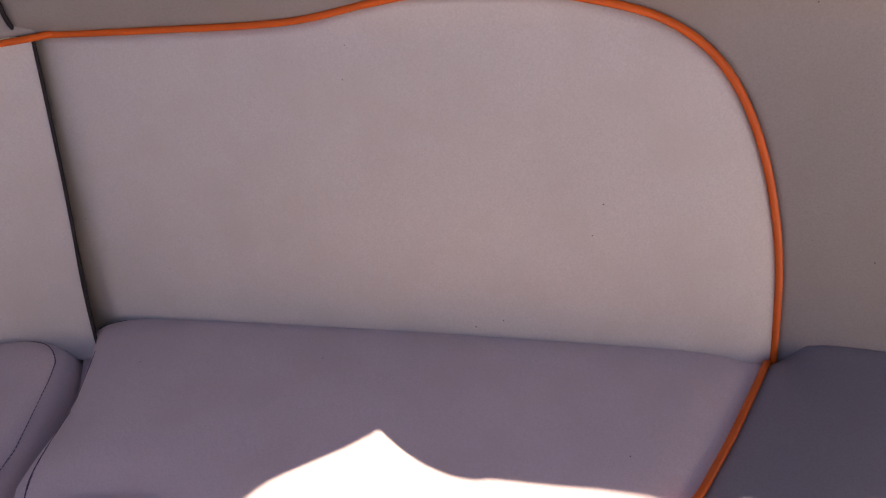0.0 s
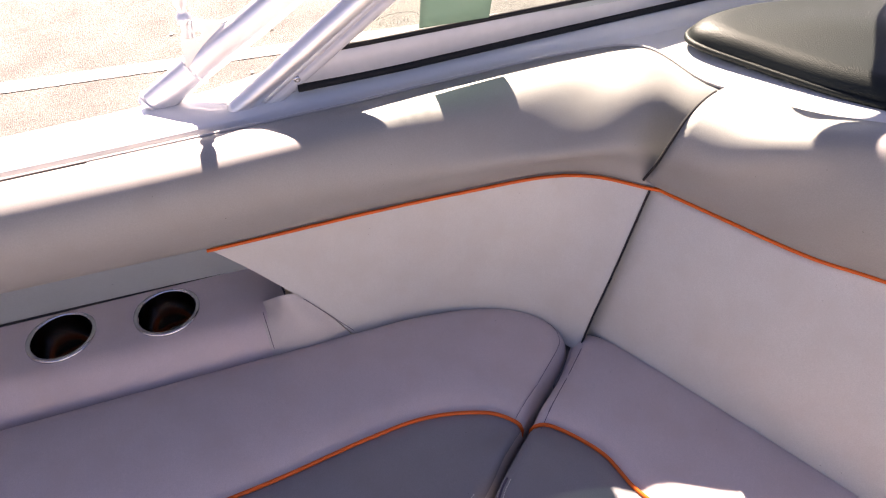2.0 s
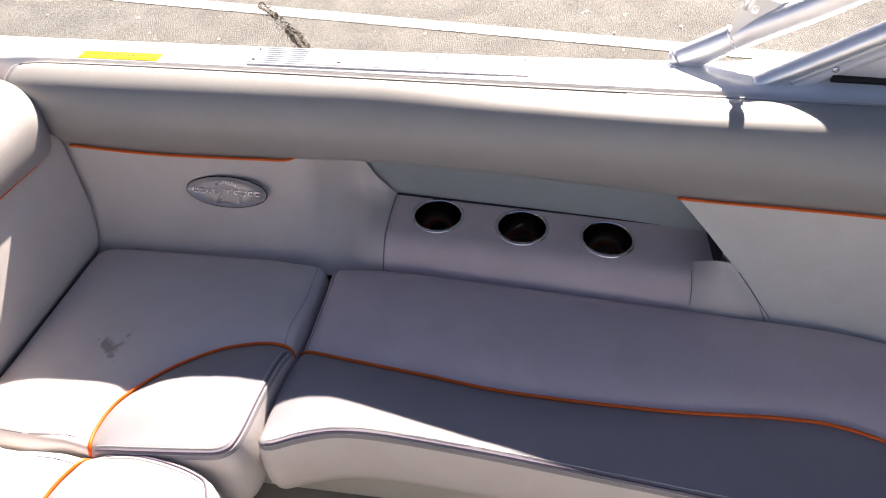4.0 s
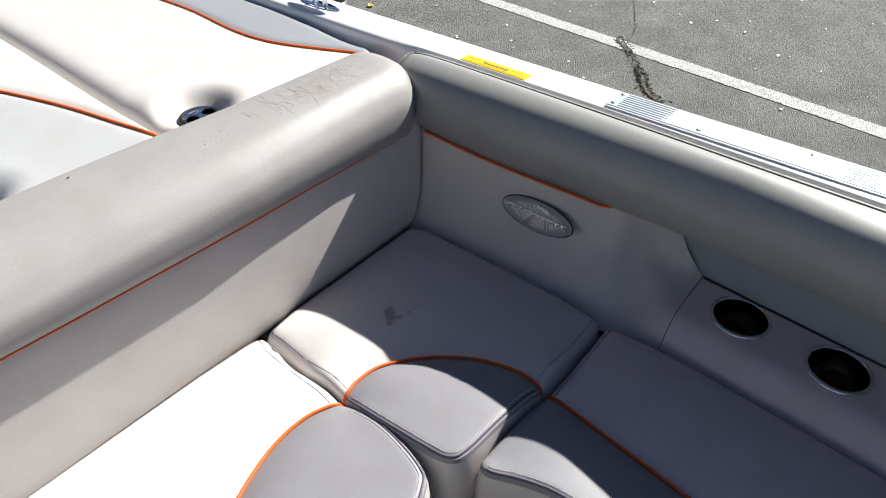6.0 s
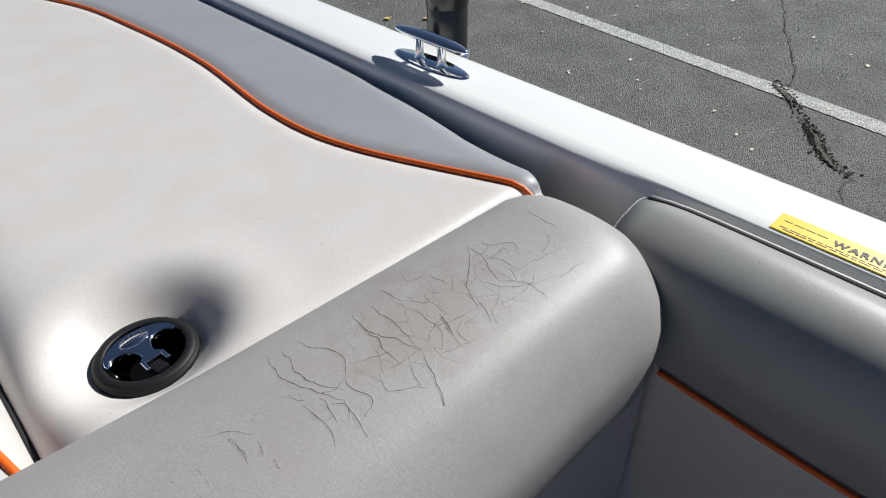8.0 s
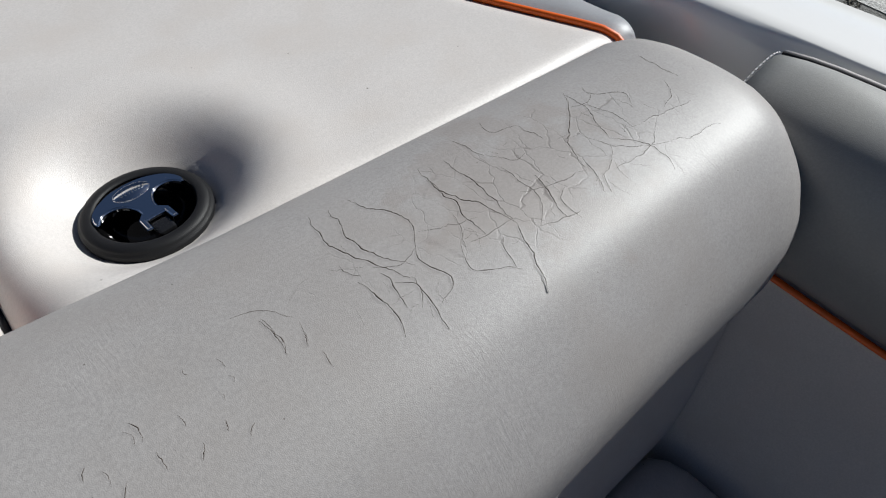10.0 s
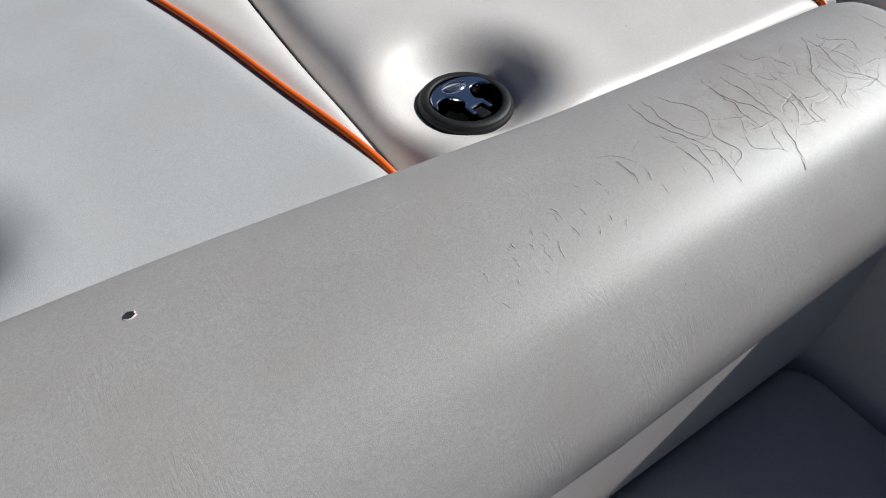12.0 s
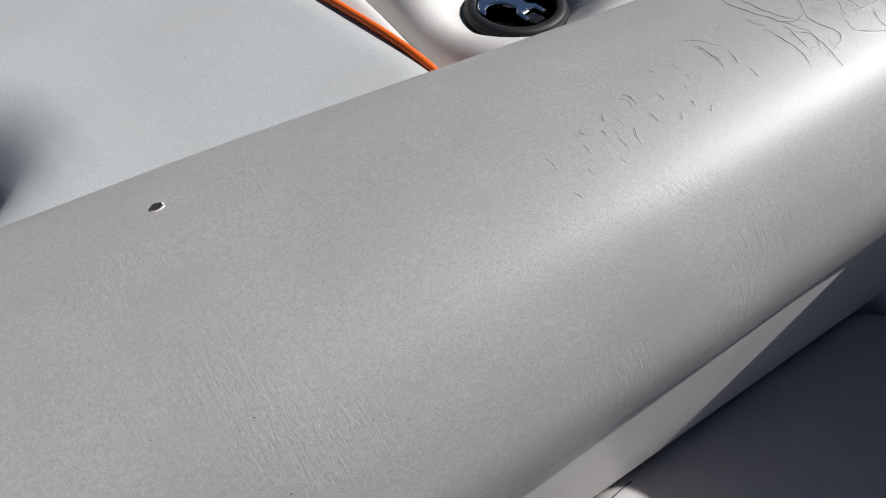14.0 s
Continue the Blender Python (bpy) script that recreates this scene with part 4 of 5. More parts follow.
P1 = spline([(0.070, -0.195), (0.083, -0.232), (0.157, -0.413), (0.174, -0.551), (0.158, -0.767), (0.167, -0.977), (0.198, -1.19), (0.30, -1.423), (0.467, -1.56)], 120)
G1 = spline([(0.556, -0.20), (0.556, -0.42), (0.549, -0.64), (0.540, -0.935), (0.538, -1.303), (0.538, -1.60)], 120)
P2 = spline([(0.560, -0.20), (0.592, -0.349), (0.618, -0.474), (0.652, -0.595), (0.70, -0.73), (0.78, -0.90), (0.90, -1.10), (1.02, -1.58)], 120)
E2 = spline([(1.97, -0.20), (1.97, -0.60), (1.97, -1.0), (1.97, -1.60)], 120)


def pad_height(xy):
    z = np.full(len(xy), PZ)
    wide = np.where(xy[:, 0] < np.interp(-xy[:, 1], -G1[:, 1], G1[:, 0]), 0.019, 0.008)
    z -= 0.034 * np.exp(-(away(xy, G1) / wide) ** 1.2)
    for cx, cy in LATCHES:
        d = np.hypot(xy[:, 0] - cx, xy[:, 1] - cy)
        z += 0.004 * np.exp(-((d - 0.085) / 0.035) ** 2)
        z -= 0.0345 * np.exp(-(np.clip(d - 0.037, 0, 9) / 0.030) ** 1.7) + np.where(d < 0.033, 0.025, 0.0)
    for p in (P1, P2):
        z -= 0.005 * np.exp(-(away(xy, p) / 0.012) ** 2)
    k = np.clip(away(xy, E1) / 0.04, 0, 1)
    z -= 0.045 * (1 - np.sqrt(1 - (1 - k) ** 2)) * np.clip((-0.22 - xy[:, 1]) / 0.12, 0.15, 1)
    k = np.clip((xy[:, 1] + 1.62) / 0.05, 0, 1)
    z -= 0.05 * (1 - np.sqrt(np.clip(1 - (1 - k) ** 2, 0, 1)))
    k = np.clip((-0.212 - xy[:, 1]) / 0.02, 0, 1)
    z -= 0.012 * (1 - np.sqrt(np.clip(1 - (1 - k) ** 2, 0, 1)))
    return z


def pad_panel(name, A, C, mat, label, n=26):
    s = np.linspace(0, 1, 150) ** 1.5
    A, C = resample(A, s), resample(C, s)
    t = np.linspace(0, 1, n)
    t = 0.5 - 0.5 * np.cos(math.pi * t) if n > 10 else t
    rows = []
    for k in t:
        xy = A + (C - A) * k
        rows.append(np.c_[xy, pad_height(xy)])
    return surface(name, rows, mat, pad, label, toward=(0.5, -0.8, 9))


pad_panel("edge_panel", E1, P1, vinyl_edge, "blue-grey vinyl")
pad_panel("centre_panel", P1, G1, vinyl_light, "light vinyl", 60)
pad_panel("wedge_panel", G1, P2, vinyl_light, "light vinyl", 30)
pad_panel("grey_panel", P2, E2, vinyl_pad_grey, "grey vinyl", 70)
# The groove's deepest shade is drawn as a near-black tube along it.
tube("seam_shade", np.c_[G1, pad_height(G1) + 0.003], 0.0024, gap_hole_shade, pad, "near-black strip for the shade between the pad halves", sides=6)
for p in (P1, P2):
    tube("piping", np.c_[p, pad_height(p) + 0.003], 0.0031, vinyl_orange, pad, "orange vinyl piping")
# ---- windshield ----
shield = thing("windshield", "side windshield of clear glass in a satin aluminium frame", "windshield")


EDGE = spline([(1.20, 0.283), (1.30, 0.360), (1.404, 0.440), (1.505, 0.518), (1.60, 0.591), (1.69, 0.656), (1.78, 0.710), (1.90, 0.741), (2.085, 0.748), (2.6, 0.755)], 200)
SLOPE = np.gradient(EDGE[:, 1]) / np.gradient(EDGE[:, 0])


def pane_x(y, z):
    return 0.022 + 0.045 * (y - 1.35) + 0.22 * (z - 0.42)


def frame_point(i, up, out):
    """A point of the slanting frame: up across it from the edge of the glass, out from the pane."""
    c = 1 / math.hypot(1, SLOPE[i])
    y, z = EDGE[i, 0] - up * SLOPE[i] * c, EDGE[i, 1] + up * c
    return np.array([pane_x(y, z) + out, y, z])


def edge_z(y):
    return float(np.interp(y, EDGE[:, 0], EDGE[:, 1]))


tube("post", [frame_point(i, 0.033, -0.004) for i in range(0, 200) if frame_point(i, 0.033, 0)[2] > 0.366], 0.0165, alloy, shield, "round aluminium post", sides=18)
rows = []
for i in range(10, 200):
    row = [frame_point(i, up, out) for up, out in ((0.026, 0.004), (0.022, 0.0115), (0.0165, 0.0120), (0.0160, 0.0100), (0.0135, 0.0100), (0.0130, 0.0140), (0.002, 0.0150), (-0.001, 0.0130), (-0.001, -0.004), (0.024, -0.006))]
    if row[6][2] > 0.366:
        rows.append(row)
surface("post_channel", rows, alloy_satin, shield, "satin aluminium channel")


def rail_low(y):
    return 0.4035 + 0.03 * max(0, y - 1.5)


rows = []
for y in np.r_[1.30, np.linspace(1.42, 2.60, 28)]:
    x, z0 = 0.033 + 0.028 * (y - 1.35), rail_low(y)
    h = 0.0475 - 0.018 * max(0, y - 1.5)
    sect = [(x - 0.014, y, z0 - 0.022), (x - 0.010, y, z0), (x, y, z0 + 0.001), (x + 0.002, y, z0 + 0.004), (x + 0.003, y, z0 + h - 0.003), (x + 0.001, y, z0 + h), (x - 0.014, y, z0 + h), (x - 0.014, y, z0 - 0.022)]
    rows.append([(a, max(b, 1.358 + (c - 0.4035) * 1.28), c) for a, b, c in sect])
surface("bottom_rail", rows, alloy_satin, shield, "satin aluminium rail")
tube("gasket", [(0.034 + 0.028 * (y - 1.35), y, rail_low(y) - 0.003) for y in np.linspace(1.352, 2.60, 16)], 0.0062, rubber, shield, "black rubber gasket", sides=8)
tube("gasket", [(0.034 + 0.030 * (y - 1.35), y, rail_low(y) + 0.0505 - 0.018 * max(0, y - 1.5)) for y in np.linspace(1.412, 2.60, 16)], 0.0046, rubber, shield, "black rubber gasket", sides=8)
tube("gasket", [frame_point(i, -0.0012, 0.006) for i in range(200) if EDGE[i, 0] > 1.40], 0.0013, rubber, shield, "black rubber gasket", sides=8)
ys = np.linspace(1.405, 2.5, 40)
lower = [(pane_x(y, 0.445), y, 0.445) for y in ys]
upper = [(pane_x(y, edge_z(y)), y, edge_z(y) + 0.001) for y in ys]
pane = mesh_object("glass", *grid([lower, upper]), glass, shield, "clear glass")
so = pane.modifiers.new("thickness", "SOLIDIFY")
so.thickness = 0.005
screw_m = Matrix.Translation((0.0335, 1.353, 0.4165)) @ Matrix.Rotation(radians(90), 4, "Y")
lathe("screw", [(0.0058, 0.0), (0.0058, 0.0012), (0.0045, 0.0030), (0.0018, 0.0036), (0.0, 0.0022)], steel, shield, "steel screw", screw_m, 16)
screw_m = Matrix.Translation((0.006, 1.284, 0.402)) @ Matrix.Rotation(radians(90), 4, "Y")
lathe("screw", [(0.0045, -0.004), (0.0045, 0.0012), (0.0035, 0.0028), (0.0, 0.002)], steel, shield, "steel screw", screw_m, 14)
# etched maker's mark: an oval stroke and bars
for k in range(9):
    y = 1.487 + 0.0055 * k
    z = 0.478 + 0.0016 * math.sin(k * 2.1)
    h = 0.005 + 0.0022 * math.sin(k * 1.7 + 1)
    rows = [[(pane_x(a, b) + 0.004, a, b) for a in (y, y + 0.0028)] for b in (z, z + h)]
    surface("etched_mark", rows, etch, shield, "etched grey mark")
arc = [(pane_x(y, z) + 0.004, y, z) for y, z in ((1.516 + 0.034 * math.cos(a), 0.486 + 0.010 * math.sin(a)) for a in np.linspace(0.1, 2.9, 24))]
tube("etched_mark", arc, 0.0006, etch, shield, "etched grey mark", sides=5)

sheet = thing("green_sheet", "translucent green film stuck on the windshield glass", "film")
rows = []
for k in np.linspace(0, 1, 8):
    y = 1.551 + 0.119 * k
    z1 = edge_z(y) - 0.004
    rows.append([(pane_x(y, z) + 0.0055, y, z) for z in np.linspace(0.463 - 0.002 * k, z1, 6)])
so = surface("film", rows, sheet_green, sheet).modifiers.new("thickness", "SOLIDIFY")
so.thickness = 0.0008

# ---- tower ----
tower = thing("tow_tower", "polished aluminium tow tower leg with a bracket and knob", "tower")


LEG = spline([(-0.088, 1.134, 0.356), (-0.080, 1.162, 0.378), (-0.058, 1.250, 0.439), (-0.036, 1.350, 0.505), (0.006, 1.60, 0.680), (0.040, 1.86, 0.852), (0.066, 2.05, 0.940), (0.09, 2.25, 1.00), (0.12, 2.6, 1.08)], 180)


def leg_ring(i, grow=1.0, n=28):
    """Oval section of the leg, wide across its slope."""
    grow *= 1 + 0.75 * min(1, max(0, (LEG[i, 1] - 1.45) / 0.3)) * (1 - min(1, max(0, (LEG[i, 1] - 2.0) / 0.12)))
    t = LEG[min(179, i + 1)] - LEG[max(0, i - 1)]
    t /= np.linalg.norm(t)
    side_way = np.cross(t, (0, 0, 1.0))
    side_way /= np.linalg.norm(side_way)
    up_way = np.cross(side_way, t)
    ring = []
    for a in np.linspace(0, 2 * math.pi, n, endpoint=False):
        ca, sa = math.cos(a), math.sin(a)
        ring.append(LEG[i] + grow * (0.0165 * math.copysign(abs(ca) ** 0.8, ca) * side_way + 0.0235 * math.copysign(abs(sa) ** 0.8, sa) * up_way))
    return ring


v, f = grid([leg_ring(i) for i in range(180)], True)
mesh_object("leg", v, [tuple(reversed(q)) for q in f], alloy, tower, "brushed aluminium oval tube")
weld_ring = leg_ring(11, 1.02)
tube("weld", weld_ring + weld_ring[:1], [0.0022 + 0.0006 * math.sin(k * 2.4) for k in range(29)], alloy, tower, "weld bead", sides=8)
foot_ring = [p for p in leg_ring(1, 1.03)]
tube("foot", foot_ring + foot_ring[:1], 0.0028, alloy, tower, "welded foot", sides=8)


def bracket():
    """A plate with a hole, rounded at the top."""
    out = [(1.203, 0.425), (1.206, 0.458), (1.212, 0.480), (1.224, 0.494), (1.240, 0.495), (1.253, 0.489), (1.268, 0.486), (1.286, 0.489), (1.304, 0.491), (1.304, 0.470), (1.26, 0.440)]
    p = spline(out + [out[0]], 61)[:-1]
    hole = [(1.2330 + 0.0062 * math.cos(a), 0.4730 + 0.0062 * math.sin(a)) for a in np.linspace(0, 2 * math.pi, 60, endpoint=False)]
    ang = [math.atan2(z - 0.4730, y - 1.2330) for y, z in p]
    order = sorted(range(60), key=lambda i: ang[i])
    p = [p[i] for i in order]
    hole = [(1.2330 + 0.0062 * math.cos(ang[i]), 0.4730 + 0.0062 * math.sin(ang[i])) for i in order]
    rows = []
    for ring, x in ((hole, -0.060), (hole, -0.052), (p, -0.052), (p, -0.060), (hole, -0.060)):
        rows.append([(x, y, z) for y, z in ring])
    v, f = grid(rows, True)
    return mesh_object("bracket", v, f, alloy, tower, "aluminium bracket plate with a hole", smooth=False)


bracket()
# front leg: a broad flat tube that comes down ahead of the dash, with a short arm towards the windshield
tube("front_leg", spline([(0.034, 2.030, 0.752), (0.032, 2.075, 0.788), (0.028, 2.122, 0.814), (0.018, 2.188, 0.804), (-0.03, 2.37, 0.732), (-0.06, 2.70, 0.580), (-0.06, 2.98, 0.400)], 80), 0.032, alloy, tower, "broad flat tube", sides=20)
lathe("knob", [(0.0, -0.012), (0.0105, -0.012), (0.011, 0.006), (0.0135, 0.010), (0.0135, 0.020), (0.009, 0.024), (0.0075, 0.030), (0.011, 0.035), (0.0145, 0.044), (0.0135, 0.055), (0.007, 0.063), (0.0, 0.065)], alloy, tower, "turned metal knob", Matrix.Translation((-0.056, 1.221, 0.484)) @ Matrix.Diagonal((0.82, 0.82, 1.0, 1.0)), 24)

# ---- dash ----
dash = thing("dash_pad", "black grained vinyl dash pad with a piped edge", "dashboard")
DE = spline([(0.16, 2.30), (0.126, 2.13), (0.126, 2.06), (0.138, 2.015), (0.165, 1.992), (0.205, 1.994), (0.274, 2.017), (0.389, 2.060), (0.509, 2.121), (0.684, 2.199), (0.95, 2.31), (1.3, 2.46)], 240)
DI = np.array([0.75, 2.75])
KN = np.array([0.505, 2.160])
rows = []
for e in DE:
    row = []
    for k in np.r_[0, 0.004, 0.01, 0.02, 0.035, 0.055, 0.07, 0.085, np.linspace(0.10, 0.28, 26), np.linspace(0.31, 0.95, 12)]:
        xy = e + (DI - e) * k
        d = np.linalg.norm(xy - e)
        z = 0.407 + 0.02 * (e[0] - 0.15) + 0.028 * math.sqrt(1 - (1 - min(1, d / 0.045)) ** 2) + 0.05 * min(1, d / 0.5)
        q = np.linalg.norm((xy - KN) / np.array([0.055, 0.062]))
        z -= 0.030 * (1 / (1 + math.exp((q - 0.80) * 20))) * min(1, d / 0.045) - 0.006 * math.exp(-((q - 1.1) / 0.13) ** 2) * min(1, d / 0.03)
        row.append((*xy, z))
    rows.append(row)
surface("pad", rows, dash_vinyl, dash, "black grained vinyl", toward=(0.6, 2.3, 5))
tube("edge_piping", [(x, y, 0.4065 + 0.02 * (x - 0.15)) for x, y in DE], 0.0055, dash_vinyl, dash, "black piping")
knob = thing("push_switch", "small glossy black push switch in the dash", "switch", at=(0.512, 2.150, 0.408))
lathe("stem", [(0.0075, 0.0), (0.0075, 0.020), (0.010, 0.022), (0.010, 0.030), (0.0, 0.030)], plastic_black, knob)
lathe("cap", [(0.0102, 0.030), (0.0115, 0.032), (0.0110, 0.036), (0.0, 0.0375)], plastic_black, knob, "glossy cap")

# ---- badge ----
badge = thing("oval_badge", "oval silver plastic badge pressed in the side panel", "badge")
BM = Matrix(((0.0, -0.335, 0.942, 0.0718), (1.0, -0.05, 0.03, 0.270), (0.0, 0.942, 0.335, 0.1110), (0, 0, 0, 1)))


def oval(a, b, z, n=48):
    return [BM @ Vector((a * math.cos(t), b * math.sin(t), z)) for t in np.linspace(0, 2 * math.pi, n, endpoint=False)]


badge_silver = material("badge_silver", (0.36, 0.36, 0.37), rough=0.36, metal=0.45, var=0.10, var_scale=80)
badge_relief = material("badge_relief", (0.62, 0.62, 0.63), rough=0.22, metal=0.7, var=0.10, var_scale=80)
v, f = grid([oval(0.0862, 0.0322, -0.006), oval(0.0862, 0.0322, 0.0030), oval(0.0852, 0.0312, 0.0045), oval(0.0834, 0.0294, 0.0040), oval(0.0824, 0.0284, 0.0028), oval(0.05, 0.018, 0.0032), oval(0.0, 0.0, 0.0034)], True)
mesh_object("plate", v, f, badge_silver, badge)
tube("rim", oval(0.0868, 0.0328, 0.0015, 60) + [oval(0.0868, 0.0328, 0.0015, 60)[0]], 0.0014, rubber, badge, "dark rim", sides=6)
# worn relief: a band of broken strokes, an arc of short blocks, and an angular mark below
strokes = random.Random(21)
for k in range(10):
    x = -0.067 + 0.0149 * k
    m = BM @ Matrix.Translation((x, 0.0012 - 0.012 * x, 0)) @ Matrix.Rotation(radians(-2), 4, "Z")
    w = strokes.uniform(0.0042, 0.0058)
    box("raised_bar", (-w, 0.0022, 0.0025), (w, 0.0050, 0.0068), badge_relief, badge, bevel=0.0008, m=m)
    box("raised_bar", (-w, -0.0052, 0.0025), (w * strokes.uniform(0.5, 1.0), -0.0026, 0.0068), badge_relief, badge, bevel=0.0008, m=m)
    if k % 3 != 1:
        box("raised_bar", (-w, -0.0030, 0.0025), (-w + 0.0024, 0.0030, 0.0068), badge_relief, badge, bevel=0.0006, m=m)
for k in range(6):
    a = radians(120 - 13 * k)
    m = BM @ Matrix.Translation((0.046 * math.cos(a) + 0.004, -0.028 + 0.049 * math.sin(a), 0)) @ Matrix.Rotation(a, 4, "Z")
    box("raised_bar", (-0.0042, -0.0034, 0.0025), (0.0042, -0.0012, 0.0060), badge_relief, badge, bevel=0.0006, m=m)
    box("raised_bar", (-0.0042, 0.0010, 0.0025), (0.0042, 0.0032, 0.0060), badge_relief, badge, bevel=0.0006, m=m)
for line in (((-0.012, -0.006), (-0.024, -0.022)), ((-0.006, -0.006), (-0.019, -0.0225)), ((-0.026, -0.024), (-0.004, -0.021), (0.012, -0.025), (0.028, -0.022)), ((0.024, -0.004), (0.027, -0.021)), ((0.031, -0.004), (0.033, -0.021))):
    tube("raised_bar", [BM @ Vector((*q, 0.0036)) for q in line], 0.0014, badge_relief, badge, sides=6)


# ---- gunwale fittings ----
def gunwale_z(x, y):
    i = int(np.argmin(abs(inner[:, 1] - y)))
    k = min(1, max(0, (inner[i, 0] - x) / (inner[i, 0] - outer[i, 0])))
    return inner[i, 2] + (outer[i, 2] - inner[i, 2]) * k + 0.003


alloy_plate = material("alloy_plate", (0.60, 0.64, 0.68), rough=0.33, metal=0.5, var=0.12, var_scale=25)
step = thing("step_plate", "ribbed aluminium step plate screwed to the gunwale", "step plate")
zs = gunwale_z(-0.04, 0.6)
box("plate", (-0.073, 0.344, zs - 0.001), (-0.010, 0.872, zs + 0.0065), alloy_plate, step, bevel=0.0015)
box("lip", (-0.010, 0.344, zs - 0.004), (-0.006, 0.872, zs + 0.0050), alloy_satin, step, "rolled edge", bevel=0.001)
for k in range(7):
    x = -0.066 + 0.0082 * k
    tube("rib", [(x, 0.364, zs + 0.0064), (x, 0.372, zs + 0.0070), (x, 0.452, zs + 0.0070), (x, 0.460, zs + 0.0064)], 0.0009, alloy_plate, step, sides=6)
    tube("rib", [(x, 0.756, zs + 0.0064), (x, 0.764, zs + 0.0070), (x, 0.844, zs + 0.0070), (x, 0.852, zs + 0.0064)], 0.0009, alloy_plate, step, sides=6)
for x, y in ((-0.062, 0.354), (-0.021, 0.354), (-0.062, 0.862), (-0.021, 0.862), (-0.060, 0.70), (-0.022, 0.52)):
    lathe("screw", [(0.0045, 0.0), (0.0042, 0.0012), (0.0015, 0.0018), (0.0, 0.0010)], steel, step, "", Matrix.Translation((x, y, zs + 0.0062)), 12)

label = thing("warning_label", "yellow warning label with black print on the gunwale", "label")
zl = gunwale_z(-0.018, 0.08) + 0.0012
box("backing", (-0.033, 0.000, zl - 0.001), (-0.004, 0.165, zl + 0.0004), label_yellow, label, bevel=0.0004)
fc = bpy.data.curves.new("word", "FONT")
fc.body, fc.size, fc.align_x, fc.align_y, fc.space_character = "WARNING", 0.0115, "CENTER", "CENTER", 1.22
fc.offset = 0.00045
fo = bpy.data.objects.new("word_source", fc)
scene.collection.objects.link(fo)
bpy.context.view_layer.update()
word_mesh = bpy.data.meshes.new_from_object(fo.evaluated_get(bpy.context.evaluated_depsgraph_get()))
bpy.data.objects.remove(fo)
word_mesh.materials.clear()
word_mesh.materials.append(label_ink)
word_mesh.transform(Matrix(((0, -1, 0, -0.0185), (1, 0, 0, 0.0815), (0, 0, 1, zl + 0.0009), (0, 0, 0, 1))))
word = new("word", word_mesh)
word.parent = label
rng = random.Random(5)
for x, y, end in ((-0.0215, 0.006, 0.044), (-0.0215, 0.120, 0.161), (-0.0105, 0.006, 0.160), (-0.0075, 0.010, 0.158)):
    while y < end:
        w = rng.uniform(0.003, 0.010)
        box("print_bar", (x - 0.0004, y, zl + 0.0003), (x + 0.0004, min(end, y + w), zl + 0.0007), label_ink, label, bevel=0)
        y += w + 0.0016

cleat = thing("dock_cleat", "chrome dock cleat on the white gunwale", "cleat")
zc = gunwale_z(-0.043, -0.49)
ring = [[(-0.043 + a * math.cos(t), -0.490 + b * math.sin(t), zc + z) for t in np.linspace(0, 2 * math.pi, 32, endpoint=False)] for a, b, z in ((0.0215, 0.072, 0.0), (0.0215, 0.072, 0.0015), (0.018, 0.067, 0.0034), (0.0, 0.0, 0.0036))]
mesh_object("base", *grid(ring, True), chrome, cleat)
for y in (-0.512, -0.468):
    lathe("post", [(0.0085, 0.003), (0.006, 0.007), (0.0055, 0.028), (0.008, 0.034)], chrome, cleat, "", Matrix.Translation((-0.043, y, zc)), 16)
hl = spline([(-0.043, -0.560, zc + 0.0345), (-0.043, -0.535, zc + 0.036), (-0.043, -0.49, zc + 0.0375), (-0.043, -0.445, zc + 0.036), (-0.043, -0.420, zc + 0.0345)], 30)
horn = tube("horn", hl, [0.0105 * math.sqrt(max(0.04, 1 - (abs(i - 14.5) / 14.5) ** 2.4)) for i in range(30)], chrome, cleat, "", 14)
for p in horn.data.vertices:
    p.co.z = zc + 0.036 + (p.co.z - zc - 0.036) * 0.55
    p.co.x = -0.043 + (p.co.x + 0.043) * 1.25

guide = thing("guide_post", "black plastic trailer guide post with a cap", "post", at=(-0.215, -0.635, GROUND))
hz = 0.414 - GROUND
lathe("pipe", [(0.034, 0.0), (0.034, hz - 0.045), (0.0335, hz - 0.044)], plastic_black, guide, "", None, 28)
lathe("cap", [(0.0352, hz - 0.048), (0.0356, hz - 0.006), (0.033, hz), (0.030, hz + 0.001), (0.029, hz - 0.001), (0.012, hz - 0.001), (0.011, hz + 0.0005), (0.0, hz + 0.0005)], plastic_black, guide, "black moulded cap", None, 28)
for k in range(10):
    a = 2 * math.pi * k / 10
    box("print_bar", (0.018, -0.002, hz - 0.0008), (0.023, 0.002, hz + 0.0002), alloy_satin, guide, bevel=0, m=Matrix.Rotation(a, 4, "Z"))
lathe("collar", [(0.0345, hz - 0.165), (0.040, hz - 0.160), (0.040, hz - 0.128), (0.0345, hz - 0.123)], steel, guide, "", None, 20)


# ---- hatch latches ----
bowl_black = material("bowl_black", (0.003, 0.003, 0.0033), rough=0.10, spec=0.25)
chrome_worn = material("chrome_worn", (0.55, 0.56, 0.58), rough=0.28, metal=1.0)


